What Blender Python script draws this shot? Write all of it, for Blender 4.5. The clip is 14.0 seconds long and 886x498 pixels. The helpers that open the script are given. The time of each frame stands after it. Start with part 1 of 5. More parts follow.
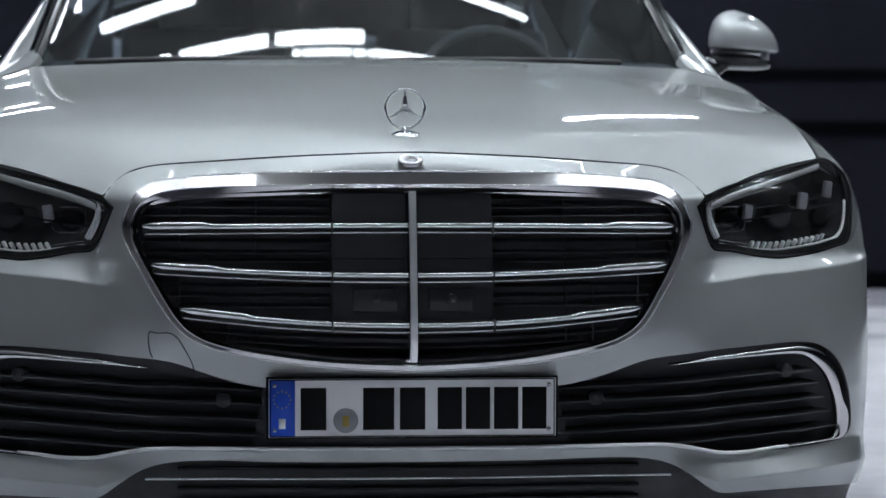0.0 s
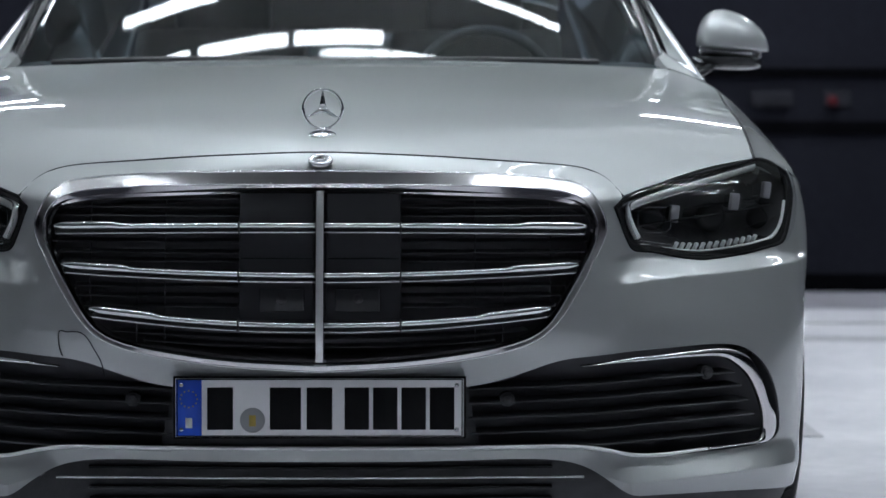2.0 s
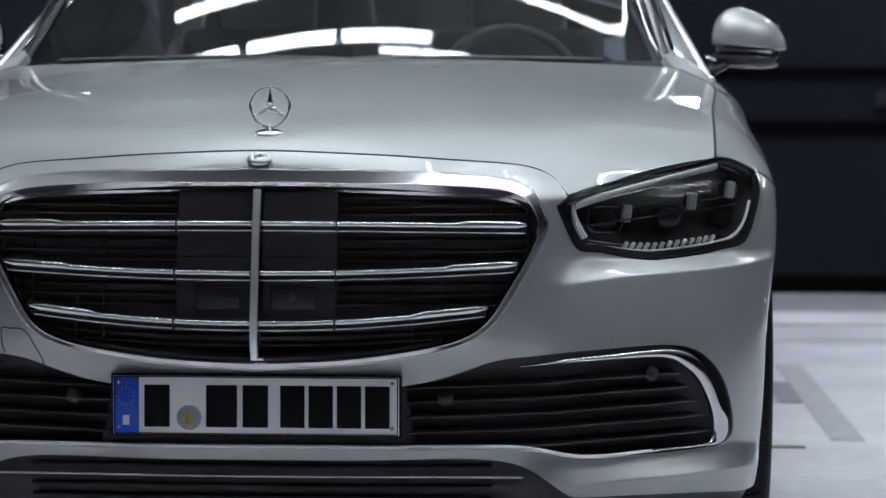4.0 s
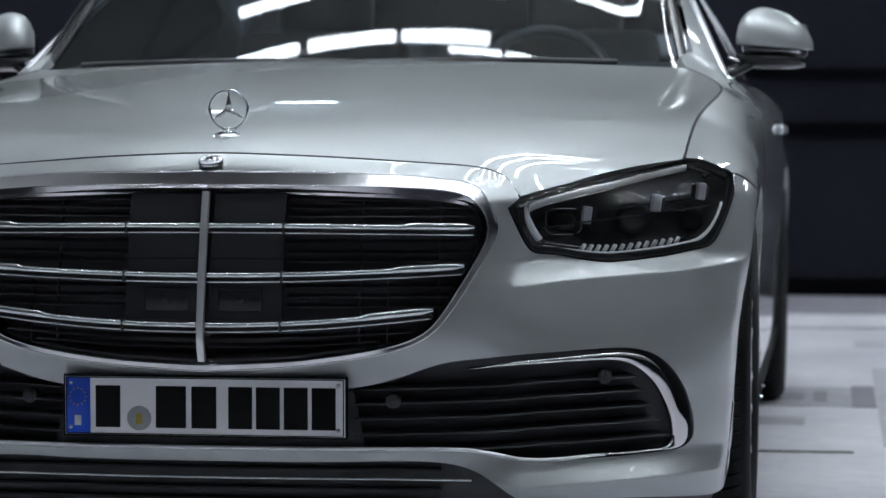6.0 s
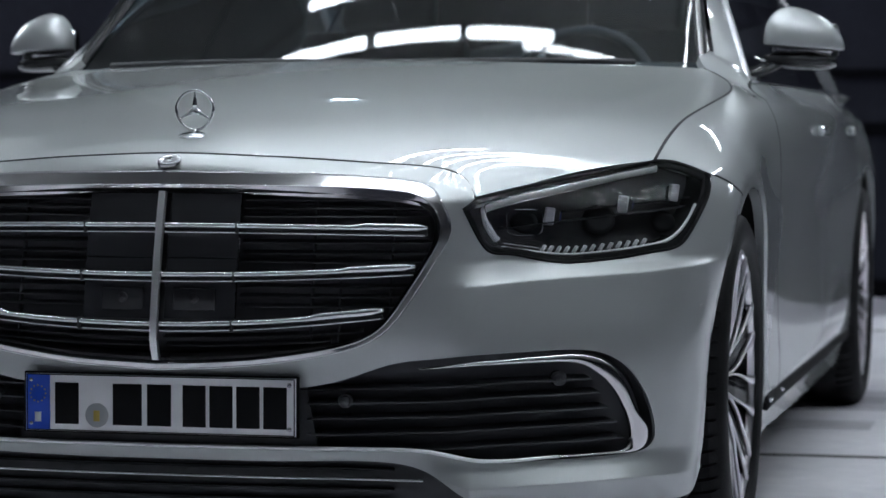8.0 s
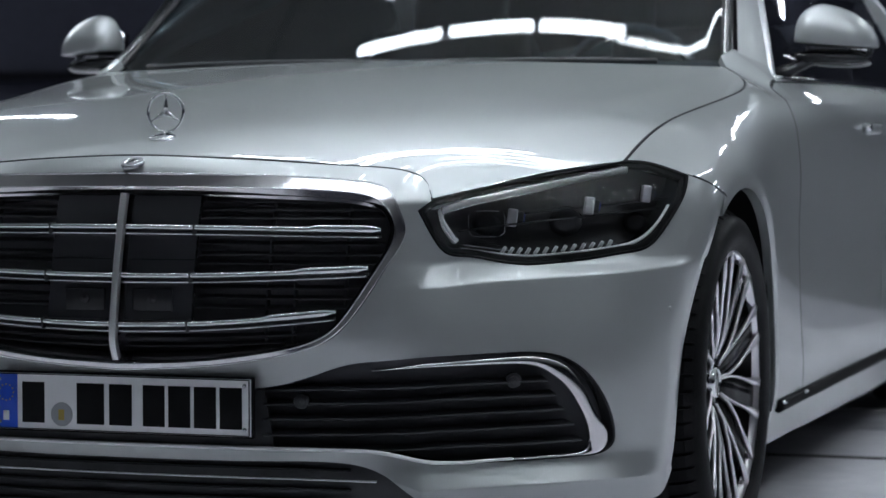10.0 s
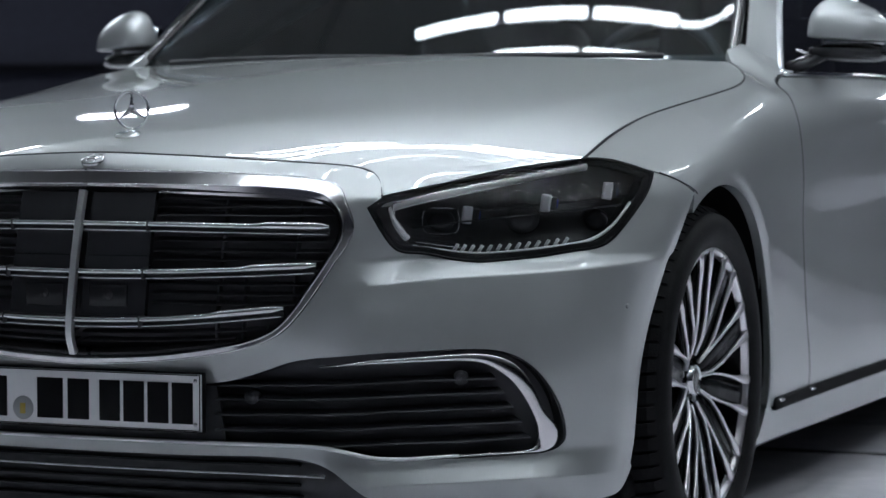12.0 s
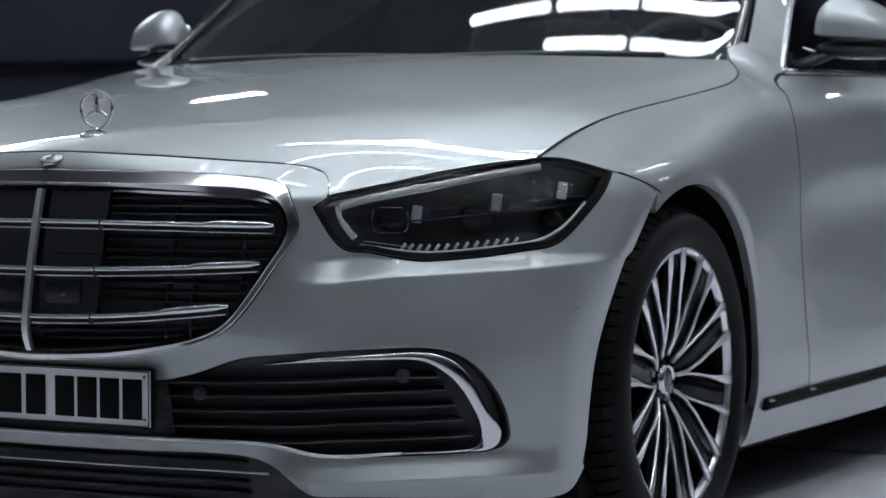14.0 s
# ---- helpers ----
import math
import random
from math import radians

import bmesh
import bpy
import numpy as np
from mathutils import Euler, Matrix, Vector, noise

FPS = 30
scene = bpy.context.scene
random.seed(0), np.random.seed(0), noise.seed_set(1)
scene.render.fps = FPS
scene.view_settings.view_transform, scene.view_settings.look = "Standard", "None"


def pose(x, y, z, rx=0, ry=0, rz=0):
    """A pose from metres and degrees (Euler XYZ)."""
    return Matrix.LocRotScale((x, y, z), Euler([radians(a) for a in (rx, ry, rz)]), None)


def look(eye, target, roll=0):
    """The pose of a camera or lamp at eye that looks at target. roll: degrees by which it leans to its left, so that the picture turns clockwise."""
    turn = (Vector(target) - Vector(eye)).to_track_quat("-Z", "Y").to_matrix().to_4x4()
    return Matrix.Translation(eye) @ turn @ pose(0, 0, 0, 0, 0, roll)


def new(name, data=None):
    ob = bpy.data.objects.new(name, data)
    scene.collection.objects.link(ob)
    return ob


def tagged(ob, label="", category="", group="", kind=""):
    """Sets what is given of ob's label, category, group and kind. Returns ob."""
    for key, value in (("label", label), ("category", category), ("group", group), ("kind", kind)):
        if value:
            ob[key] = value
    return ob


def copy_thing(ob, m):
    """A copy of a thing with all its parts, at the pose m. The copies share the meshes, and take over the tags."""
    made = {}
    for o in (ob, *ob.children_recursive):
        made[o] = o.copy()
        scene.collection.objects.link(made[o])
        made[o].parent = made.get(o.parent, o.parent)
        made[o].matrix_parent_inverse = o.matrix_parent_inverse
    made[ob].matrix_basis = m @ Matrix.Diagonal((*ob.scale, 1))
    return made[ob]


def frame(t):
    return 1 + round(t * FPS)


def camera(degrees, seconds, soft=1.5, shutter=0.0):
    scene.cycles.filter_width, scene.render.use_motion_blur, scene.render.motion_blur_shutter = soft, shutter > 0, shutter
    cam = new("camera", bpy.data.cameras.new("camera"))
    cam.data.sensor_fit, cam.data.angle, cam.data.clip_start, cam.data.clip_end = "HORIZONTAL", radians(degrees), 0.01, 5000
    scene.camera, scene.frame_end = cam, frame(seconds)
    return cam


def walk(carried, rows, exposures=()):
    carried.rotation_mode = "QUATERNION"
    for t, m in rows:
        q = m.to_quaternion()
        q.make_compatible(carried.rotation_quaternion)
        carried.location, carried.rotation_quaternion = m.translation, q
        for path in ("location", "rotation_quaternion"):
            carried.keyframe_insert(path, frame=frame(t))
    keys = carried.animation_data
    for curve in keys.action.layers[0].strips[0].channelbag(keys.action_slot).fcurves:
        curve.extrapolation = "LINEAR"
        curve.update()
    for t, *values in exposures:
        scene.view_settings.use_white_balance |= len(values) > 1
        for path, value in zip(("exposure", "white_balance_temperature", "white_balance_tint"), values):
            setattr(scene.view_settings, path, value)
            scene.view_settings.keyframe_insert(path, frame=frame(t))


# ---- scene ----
from mathutils.geometry import delaunay_2d_cdt
cam = camera(18.7, 14.0)
PATH = [
    (0, (-0.361, -4.837, 0.866), (-0.189, -2.846, 0.78), 0.1),
    (0.5, (-0.239, -4.844, 0.867), (-0.1, -2.851, 0.781), 0.1),
    (1, (-0.118, -4.846, 0.866), (-0.012, -2.851, 0.781), 0.1),
    (1.5, (0.01, -4.849, 0.862), (0.081, -2.852, 0.778), 0.1),
    (2, (0.134, -4.849, 0.866), (0.17, -2.851, 0.78), 0.1),
    (2.5, (0.253, -4.842, 0.863), (0.255, -2.844, 0.779), 0.1),
    (3, (0.374, -4.838, 0.863), (0.337, -2.84, 0.778), 0.1),
    (5.5, (1.001, -4.781, 0.865), (0.755, -2.798, 0.78), 0.1),
    (6, (1.122, -4.763, 0.862), (0.835, -2.786, 0.778), 0.0),
    (6.5, (1.243, -4.742, 0.863), (0.915, -2.771, 0.779), 0.1),
    (7, (1.366, -4.721, 0.863), (0.995, -2.758, 0.779), 0.1),
    (7.5, (1.489, -4.692, 0.859), (1.076, -2.737, 0.776), 0.1),
    (8, (1.613, -4.669, 0.863), (1.158, -2.723, 0.779), 0.1),
    (10.5, (2.241, -4.487, 0.883), (1.57, -2.605, 0.791), -0.1),
    (11, (2.342, -4.449, 0.892), (1.639, -2.579, 0.795), -0.1),
    (11.5, (2.456, -4.414, 0.898), (1.716, -2.559, 0.799), -0.1),
    (12, (2.581, -4.372, 0.896), (1.8, -2.533, 0.798), -0.1),
    (12.5, (2.689, -4.328, 0.892), (1.874, -2.504, 0.796), -0.1),
    (13, (2.81, -4.28, 0.896), (1.955, -2.475, 0.798), -0.1),
    (13.5, (2.927, -4.234, 0.902), (2.036, -2.446, 0.802), -0.1),
    (14, (3.038, -4.183, 0.908), (2.113, -2.412, 0.805), -0.1),
]
EXPOSURE = [(0, 1.30, 5800, 14.5), (14, 1.09, 5750, 14.5)]
walk(cam, [(t, look(eye, target, roll)) for t, eye, target, roll in PATH], EXPOSURE)
LAMP_POWER = 15.0
CANOPY = 4.6
cam.data.dof.use_dof = True
cam.data.dof.focus_distance = 4.95
cam.data.dof.aperture_fstop = 5.6

# ---- world ----
world = bpy.data.worlds.new("hall_air")
scene.world = world
world.use_nodes = True
world.node_tree.nodes["Background"].inputs["Color"].default_value = (0.55, 0.62, 0.75, 1)
world.node_tree.nodes["Background"].inputs["Strength"].default_value = 0.05


# ---- materials ----
def principled(name, colour, rough=0.5, metal=0.0, coat=0.0, emit=None, power=0.0, spec=0.5):
    m = bpy.data.materials.new(name)
    m.use_nodes = True
    b = m.node_tree.nodes["Principled BSDF"]
    b.inputs["Base Color"].default_value = (*colour, 1)
    b.inputs["Roughness"].default_value = rough
    b.inputs["Metallic"].default_value = metal
    b.inputs["Coat Weight"].default_value = coat
    b.inputs["Coat Roughness"].default_value = 0.02
    b.inputs["Specular IOR Level"].default_value = spec
    if emit:
        b.inputs["Emission Color"].default_value = (*emit, 1)
        b.inputs["Emission Strength"].default_value = power
    return m


def node(m, kind, **values):
    n = m.node_tree.nodes.new(kind)
    for k, v in values.items():
        n.inputs[k].default_value = v
    return n


def grained(m, low, high, scale=6.0, fine=90.0, bump=0.1, rough=None, stretch=(1, 1, 1)):
    """Colour between low and high in large and small noise, with a fine bump."""
    t, b = m.node_tree, m.node_tree.nodes["Principled BSDF"]
    co, mp = node(m, "ShaderNodeTexCoord"), node(m, "ShaderNodeMapping")
    mp.inputs["Scale"].default_value = stretch
    t.links.new(co.outputs["Object"], mp.inputs["Vector"])
    big, small = node(m, "ShaderNodeTexNoise", Scale=scale, Detail=5.0), node(m, "ShaderNodeTexNoise", Scale=fine, Detail=4.0)
    for n in (big, small):
        t.links.new(mp.outputs["Vector"], n.inputs["Vector"])
    mix = node(m, "ShaderNodeMath")
    mix.operation = "MULTIPLY_ADD"
    mix.inputs[1].default_value = 0.3
    t.links.new(small.outputs["Fac"], mix.inputs[0])
    half = node(m, "ShaderNodeMath")
    half.operation = "MULTIPLY"
    half.inputs[1].default_value = 0.7
    t.links.new(big.outputs["Fac"], half.inputs[0])
    t.links.new(half.outputs[0], mix.inputs[2])
    ramp = node(m, "ShaderNodeValToRGB")
    ramp.color_ramp.elements[0].position, ramp.color_ramp.elements[1].position = 0.35, 0.65
    ramp.color_ramp.elements[0].color, ramp.color_ramp.elements[1].color = (*low, 1), (*high, 1)
    t.links.new(mix.outputs[0], ramp.inputs["Fac"])
    t.links.new(ramp.outputs["Color"], b.inputs["Base Color"])
    if rough:
        rr = node(m, "ShaderNodeMapRange")
        rr.inputs["To Min"].default_value, rr.inputs["To Max"].default_value = rough
        rr.inputs["From Min"].default_value, rr.inputs["From Max"].default_value = 0.3, 0.7
        t.links.new(mix.outputs[0], rr.inputs["Value"])
        t.links.new(rr.outputs["Result"], b.inputs["Roughness"])
    if bump:
        bp = node(m, "ShaderNodeBump", Strength=bump, Distance=0.002)
        t.links.new(small.outputs["Fac"], bp.inputs["Height"])
        t.links.new(bp.outputs["Normal"], b.inputs["Normal"])
    return m


def clear(name, tint, gloss_rough=0.0, ior=1.5):
    """Thin glass: lets light straight through, tinted, and mirrors by its gloss."""
    m = bpy.data.materials.new(name)
    m.use_nodes = True
    t = m.node_tree
    t.nodes.remove(t.nodes["Principled BSDF"])
    see, shine, mix = node(m, "ShaderNodeBsdfTransparent", Color=(*tint, 1)), node(m, "ShaderNodeBsdfGlossy", Roughness=gloss_rough), node(m, "ShaderNodeMixShader")
    fr = node(m, "ShaderNodeFresnel", IOR=ior)
    t.links.new(fr.outputs[0], mix.inputs[0])
    t.links.new(see.outputs[0], mix.inputs[1])
    t.links.new(shine.outputs[0], mix.inputs[2])
    t.links.new(mix.outputs[0], t.nodes["Material Output"].inputs["Surface"])
    return m


def flaked(m, scale=2600.0, amount=0.06):
    """Metal flake: tiny cells that tilt the light under the clear coat."""
    t, b = m.node_tree, m.node_tree.nodes["Principled BSDF"]
    co, cell = node(m, "ShaderNodeTexCoord"), node(m, "ShaderNodeTexVoronoi", Scale=scale)
    t.links.new(co.outputs["Object"], cell.inputs["Vector"])
    rr = node(m, "ShaderNodeMapRange")
    rr.inputs["To Min"].default_value, rr.inputs["To Max"].default_value = 0.40, 0.52
    t.links.new(cell.outputs["Distance"], rr.inputs["Value"])
    t.links.new(rr.outputs["Result"], b.inputs["Roughness"])
    return m


PAINT = flaked(principled("silver_paint", (0.435, 0.452, 0.457), 0.46, 0.62, 1.0))
CHROME = principled("chrome", (0.78, 0.78, 0.80), 0.06, 1.0)
POST_METAL = principled("brushed_chrome", (0.90, 0.90, 0.91), 0.42, 1.0)
SATIN = principled("satin_metal", (0.55, 0.55, 0.57), 0.22, 1.0)
GLOSS_BLACK = principled("gloss_black", (0.026, 0.026, 0.029), 0.10, spec=0.38)
SENSOR_BLACK = principled("sensor_black", (0.042, 0.042, 0.047), 0.12, spec=0.38)
TRIM_CHROME = principled("trim_chrome", (0.42, 0.42, 0.44), 0.28, 1.0)
BAR_CHROME = principled("bar_chrome", (0.70, 0.70, 0.72), 0.16, 1.0)
FRAME_CHROME = principled("frame_chrome", (0.70, 0.68, 0.70), 0.15, 1.0)
MATT_BLACK = grained(principled("black_plastic", (0.010, 0.010, 0.012), 0.5, spec=0.2), (0.055, 0.056, 0.060), (0.080, 0.081, 0.087), 20, 400, 0.15)
SOFT_BLACK = principled("deep_black", (0.050, 0.050, 0.055), 0.8, spec=0.2)
RECESS_BLACK = principled("recess_black", (0.11, 0.11, 0.12), 0.8, spec=0.2)
RUBBER = grained(principled("tyre_rubber", (0.014, 0.014, 0.015), 0.5, spec=0.1), (0.008, 0.008, 0.009), (0.016, 0.0155, 0.017), 12, 260, 0.3)
GLASS = clear("windscreen_glass", (0.36, 0.45, 0.52), 0.0, 1.42)
DARK_GLASS = clear("side_glass", (0.10, 0.11, 0.12))
LENS = clear("lamp_lens", (0.95, 0.96, 0.97), 0.0, 1.36)
LAMP_GREY = principled("lamp_grey", (0.10, 0.10, 0.105), 0.22, 0.3)
LAMP_SHELL = grained(principled("lamp_shell", (0.05, 0.05, 0.055), 0.25), (0.032, 0.032, 0.036), (0.075, 0.072, 0.075), 9, 60, 0.05)
WALL_GREY = grained(principled("grey_wall", (0.2, 0.2, 0.21), 0.6, spec=0.2), (0.135, 0.135, 0.165), (0.195, 0.195, 0.23), 0.7, 20, 0.05)
GUIDE_GREY = principled("guide_grey", (0.93, 0.94, 0.94), 0.25)
LIGHT_GUIDE = principled("light_guide", (0.85, 0.86, 0.86), 0.4, 0.0)
LAMP_CHROME = principled("lamp_chrome", (0.8, 0.82, 0.84), 0.2, 1.0)
MODULE_GREY = principled("module_grey", (0.50, 0.49, 0.53), 0.35)
LENS_BLUE = principled("blue_coated_lens", (0.04, 0.06, 0.30), 0.08, 0.0, 1.0)
LENS_DARK = principled("dark_projector_lens", (0.030, 0.029, 0.032), 0.12, spec=0.4)
WHEEL_METAL = principled("polished_alloy", (0.86, 0.83, 0.87), 0.30, 1.0)
WHEEL_BLACK = principled("black_alloy", (0.006, 0.006, 0.007), 0.22, spec=0.12)
STEEL = principled("brake_steel", (0.35, 0.35, 0.36), 0.35, 1.0)
PLATE_WHITE = principled("plate_white", (0.82, 0.82, 0.84), 0.45)
PLATE_BLUE = principled("plate_blue", (0.015, 0.085, 0.62), 0.4)
PLATE_BLACK = principled("plate_black", (0.008, 0.008, 0.009), 0.7, spec=0.12)
SEAL_GREY = principled("seal_grey", (0.33, 0.34, 0.36), 0.5)
SEAL_YELLOW = principled("seal_yellow", (0.45, 0.33, 0.06), 0.5)
LEATHER = grained(principled("dark_leather", (0.02, 0.02, 0.022), 0.55), (0.015, 0.015, 0.017), (0.03, 0.03, 0.032), 8, 220, 0.2)
CONCRETE = grained(principled("floor_concrete", (0.6, 0.6, 0.62), 0.4, spec=0.3), (0.59, 0.58, 0.635), (0.88, 0.86, 0.90), 1.1, 14, 0.05, (0.34, 0.55))
WALL_DARK = grained(principled("dark_wall", (0.02, 0.022, 0.03), 0.8, spec=0.06), (0.0095, 0.0098, 0.015), (0.0165, 0.0170, 0.0245), 0.7, 20, 0.05)
CEILING_PAINT = grained(principled("ceiling_paint", (0.42, 0.43, 0.42), 0.8), (0.38, 0.39, 0.38), (0.46, 0.47, 0.46), 0.8, 10, 0.05)
BAND_DARK = principled("wall_rail_black", (0.002, 0.002, 0.003), 0.8, spec=0.03)
FLOOR_GREY = grained(principled("floor_dark_grey", (0.3, 0.3, 0.32), 0.45, spec=0.3), (0.26, 0.25, 0.29), (0.36, 0.35, 0.39), 1.4, 16, 0.05)
FLOOR_MID_GREY = grained(principled("floor_mid_grey", (0.5, 0.5, 0.52), 0.45, spec=0.3), (0.40, 0.39, 0.43), (0.64, 0.63, 0.66), 1.8, 16, 0.05)
JOINT = principled("floor_joint", (0.06, 0.06, 0.065), 0.7)
PANEL_GREY = principled("wall_panel_grey", (0.024, 0.024, 0.030), 0.7, spec=0.06)
RED = principled("red_switch", (0.07, 0.008, 0.012), 0.6, spec=0.1)
TUBE = principled("lamp_tube", (0.9, 0.9, 0.9), 0.4, emit=(0.955, 1.0, 0.93), power=LAMP_POWER)
FIXTURE = principled("lamp_housing", (0.3, 0.3, 0.31), 0.5)


# ---- shapes ----
def part(name, bm, material, parent=None, label="", smooth=True, normals=None):
    me = bpy.data.meshes.new(name)
    bm.to_mesh(me)
    bm.free()
    me.materials.append(material)
    me.polygons.foreach_set("use_smooth", [smooth] * len(me.polygons))
    if normals is not None:
        me.normals_split_custom_set_from_vertices(normals)
    ob = new(name, me)
    if parent:
        ob.parent = parent
    if label:
        tagged(ob, label)
    return ob


def raw(verts, faces):
    bm = bmesh.new()
    vs = [bm.verts.new(v) for v in verts]
    for f in faces:
        if len(set(f)) > 2:
            try:
                bm.faces.new([vs[i] for i in f])
            except ValueError:
                pass
    bm.normal_update()
    return bm


def box(w, d, h, m=Matrix(), bevel=0.0, segments=2):
    bm = bmesh.new()
    bmesh.ops.create_cube(bm, size=1, matrix=m @ Matrix.Diagonal((w, d, h, 1)))
    if bevel:
        bmesh.ops.bevel(bm, geom=bm.edges[:], offset=bevel, segments=segments, affect="EDGES", profile=0.7)
    return bm


def lathe(profile, n=64, axis="x"):
    """Turned shape: profile of (radius, along)."""
    verts, faces = [], []
    k = len(profile)
    for i in range(n):
        a = 2 * math.pi * i / n
        for r, h in profile:
            p = (h, r * math.cos(a), r * math.sin(a)) if axis == "x" else (r * math.cos(a), r * math.sin(a), h)
            verts.append(p)
    for i in range(n):
        j = (i + 1) % n
        for q in range(k - 1):
            faces.append((i * k + q, j * k + q, j * k + q + 1, i * k + q + 1))
    bm = raw(verts, faces)
    bmesh.ops.remove_doubles(bm, verts=bm.verts[:], dist=1e-6)
    bmesh.ops.recalc_face_normals(bm, faces=bm.faces[:])
    return bm


def curve(pts, n):
    """A smooth open curve through pts, n samples at even steps."""
    p = np.asarray(pts, float)
    if len(p) == 2:
        return p[0] + (p[1] - p[0]) * np.linspace(0, 1, n)[:, None]
    t = np.r_[0, np.cumsum(np.maximum(np.linalg.norm(np.diff(p, axis=0), axis=1), 1e-6) ** 0.7)]
    dense = spline(t, p, np.linspace(0, t[-1], 40 * len(p)))
    return evenly(dense, n)


def front_curve(pts, n):
    """The same for lines on the front, whose first number counts 0.115 m."""
    return curve(np.asarray(pts, float) * [0.115, 1], n) / [0.115, 1]


def evenly(p, n):
    d = np.r_[0, np.cumsum(np.linalg.norm(np.diff(p, axis=0), axis=1))]
    q = np.linspace(0, d[-1], n)
    return np.stack([np.interp(q, d, p[:, k]) for k in range(p.shape[1])], 1)


def inside(loop, q):
    x, y = q[:, 0], q[:, 1]
    r = np.zeros(len(q), bool)
    x0, y0 = loop[:, 0], loop[:, 1]
    x1, y1 = np.roll(x0, -1), np.roll(y0, -1)
    for a, b, c, d in zip(x0, y0, x1, y1):
        if b != d:
            r ^= ((b > y) != (d > y)) & (x < (c - a) * (y - b) / (d - b) + a)
    return r


def normals_of(fn, ab, out):
    e = 1e-4
    a, b = ab[:, 0], ab[:, 1]
    n = np.cross(fn(a + e, b) - fn(a - e, b), fn(a, b + e) - fn(a, b - e))
    n /= np.linalg.norm(n, axis=1, keepdims=True) + 1e-12
    return n * np.where((n * np.asarray(out)).sum(1, keepdims=True) < 0, -1, 1)


def sheet(name, fn, loops, step, scale, out, material, parent, depth=0.012, lift=0.0, label="", creases=()):
    """A panel: the part of the surface fn(a, b) inside the first loop and outside the others, with turned-in edges.
    out(points) gives the rough outward way at each point."""
    sc = np.array(scale)
    loops = [np.asarray(l, float) * sc for l in loops]
    lines = []
    for l in loops:
        closed = np.vstack([l, l[:1]])
        n = max(8, int(np.linalg.norm(np.diff(closed, axis=0), axis=1).sum() / (step * 0.7)))
        seg = np.linalg.norm(np.diff(closed, axis=0), axis=1)
        q = []
        for i in range(len(l)):
            k = max(1, int(round(seg[i] / (step * 0.7))))
            q += [l[i] + (closed[i + 1] - l[i]) * j / k for j in range(k)]
        lines.append(np.array(q))
    inner = [l[inside(lines[0], l)] for l in (np.asarray(c, float) * sc for c in creases)]
    lo, hi = loops[0].min(0), loops[0].max(0)
    gx, gy = np.meshgrid(np.arange(lo[0] + step / 2, hi[0], step), np.arange(lo[1] + step / 2, hi[1], step))
    g = np.stack([gx.ravel(), gy.ravel()], 1)
    keep = inside(lines[0], g)
    for l in lines[1:]:
        keep &= ~inside(l, g)
    g = g[keep]
    edge = np.vstack(lines + inner)
    near = np.full(len(g), 9.0)
    for i in range(0, len(edge), 200):
        near = np.minimum(near, np.sqrt(((g[:, None] - edge[None, i:i + 200]) ** 2).sum(2)).min(1))
    g = g[near > step * 0.5]
    pts, edges, at = np.vstack([edge, g]), [], 0
    for l in lines:
        edges += [(at + i, at + (i + 1) % len(l)) for i in range(len(l))]
        at += len(l)
    for l in inner:
        edges += [(at + i, at + i + 1) for i in range(len(l) - 1) if np.linalg.norm(l[i + 1] - l[i]) < step * 1.5]
        at += len(l)
    got = delaunay_2d_cdt([Vector(p) for p in pts], edges, [], 0, 1e-7)
    v2 = np.array([tuple(v) for v in got[0]])
    tri = [tuple(t) for t in got[2]]
    mid = np.array([v2[list(t)].mean(0) for t in tri])
    ok = inside(lines[0], mid)
    for l in lines[1:]:
        ok &= ~inside(l, mid)
    tri = [t for t, k in zip(tri, ok) if k]
    ab = v2 / sc
    p = fn(ab[:, 0], ab[:, 1])
    nn = normals_of(fn, ab, out(p))
    p = p + nn * lift
    p_t = np.array(tri)
    fn_ = np.cross(p[p_t[:, 1]] - p[p_t[:, 0]], p[p_t[:, 2]] - p[p_t[:, 0]])
    flip = (fn_ * nn[p_t[:, 0]]).sum(1) < 0
    tri = [t[::-1] if f else t for t, f in zip(tri, flip)]
    verts, norms, faces = [tuple(v) for v in p], [tuple(v) for v in nn], list(tri)
    if depth:
        count = {}
        for t in tri:
            for i in range(3):
                e = (t[i], t[(i + 1) % 3])
                count[e] = count.get(e, 0) + 1
        rim = [e for e in count if (e[1], e[0]) not in count]
        copy = {}
        for e in rim:
            for i in e:
                if i not in copy:
                    copy[i] = (len(verts), len(verts) + 1)
                    verts += [tuple(p[i]), tuple(p[i] - nn[i] * depth)]
                    norms += [tuple(nn[i]), tuple(nn[i])]
        for a, b in rim:
            way = Vector(p[b] - p[a]).cross(Vector(nn[a])).normalized()
            for i in (*copy[a], *copy[b]):
                norms[i] = tuple(way)
            faces.append((copy[a][0], copy[a][1], copy[b][1], copy[b][0]))
    bm = bmesh.new()
    vs = [bm.verts.new(v) for v in verts]
    for f in faces:
        try:
            bm.faces.new([vs[i] for i in f])
        except ValueError:
            pass
    return part(name, bm, material, parent, label, True, norms)


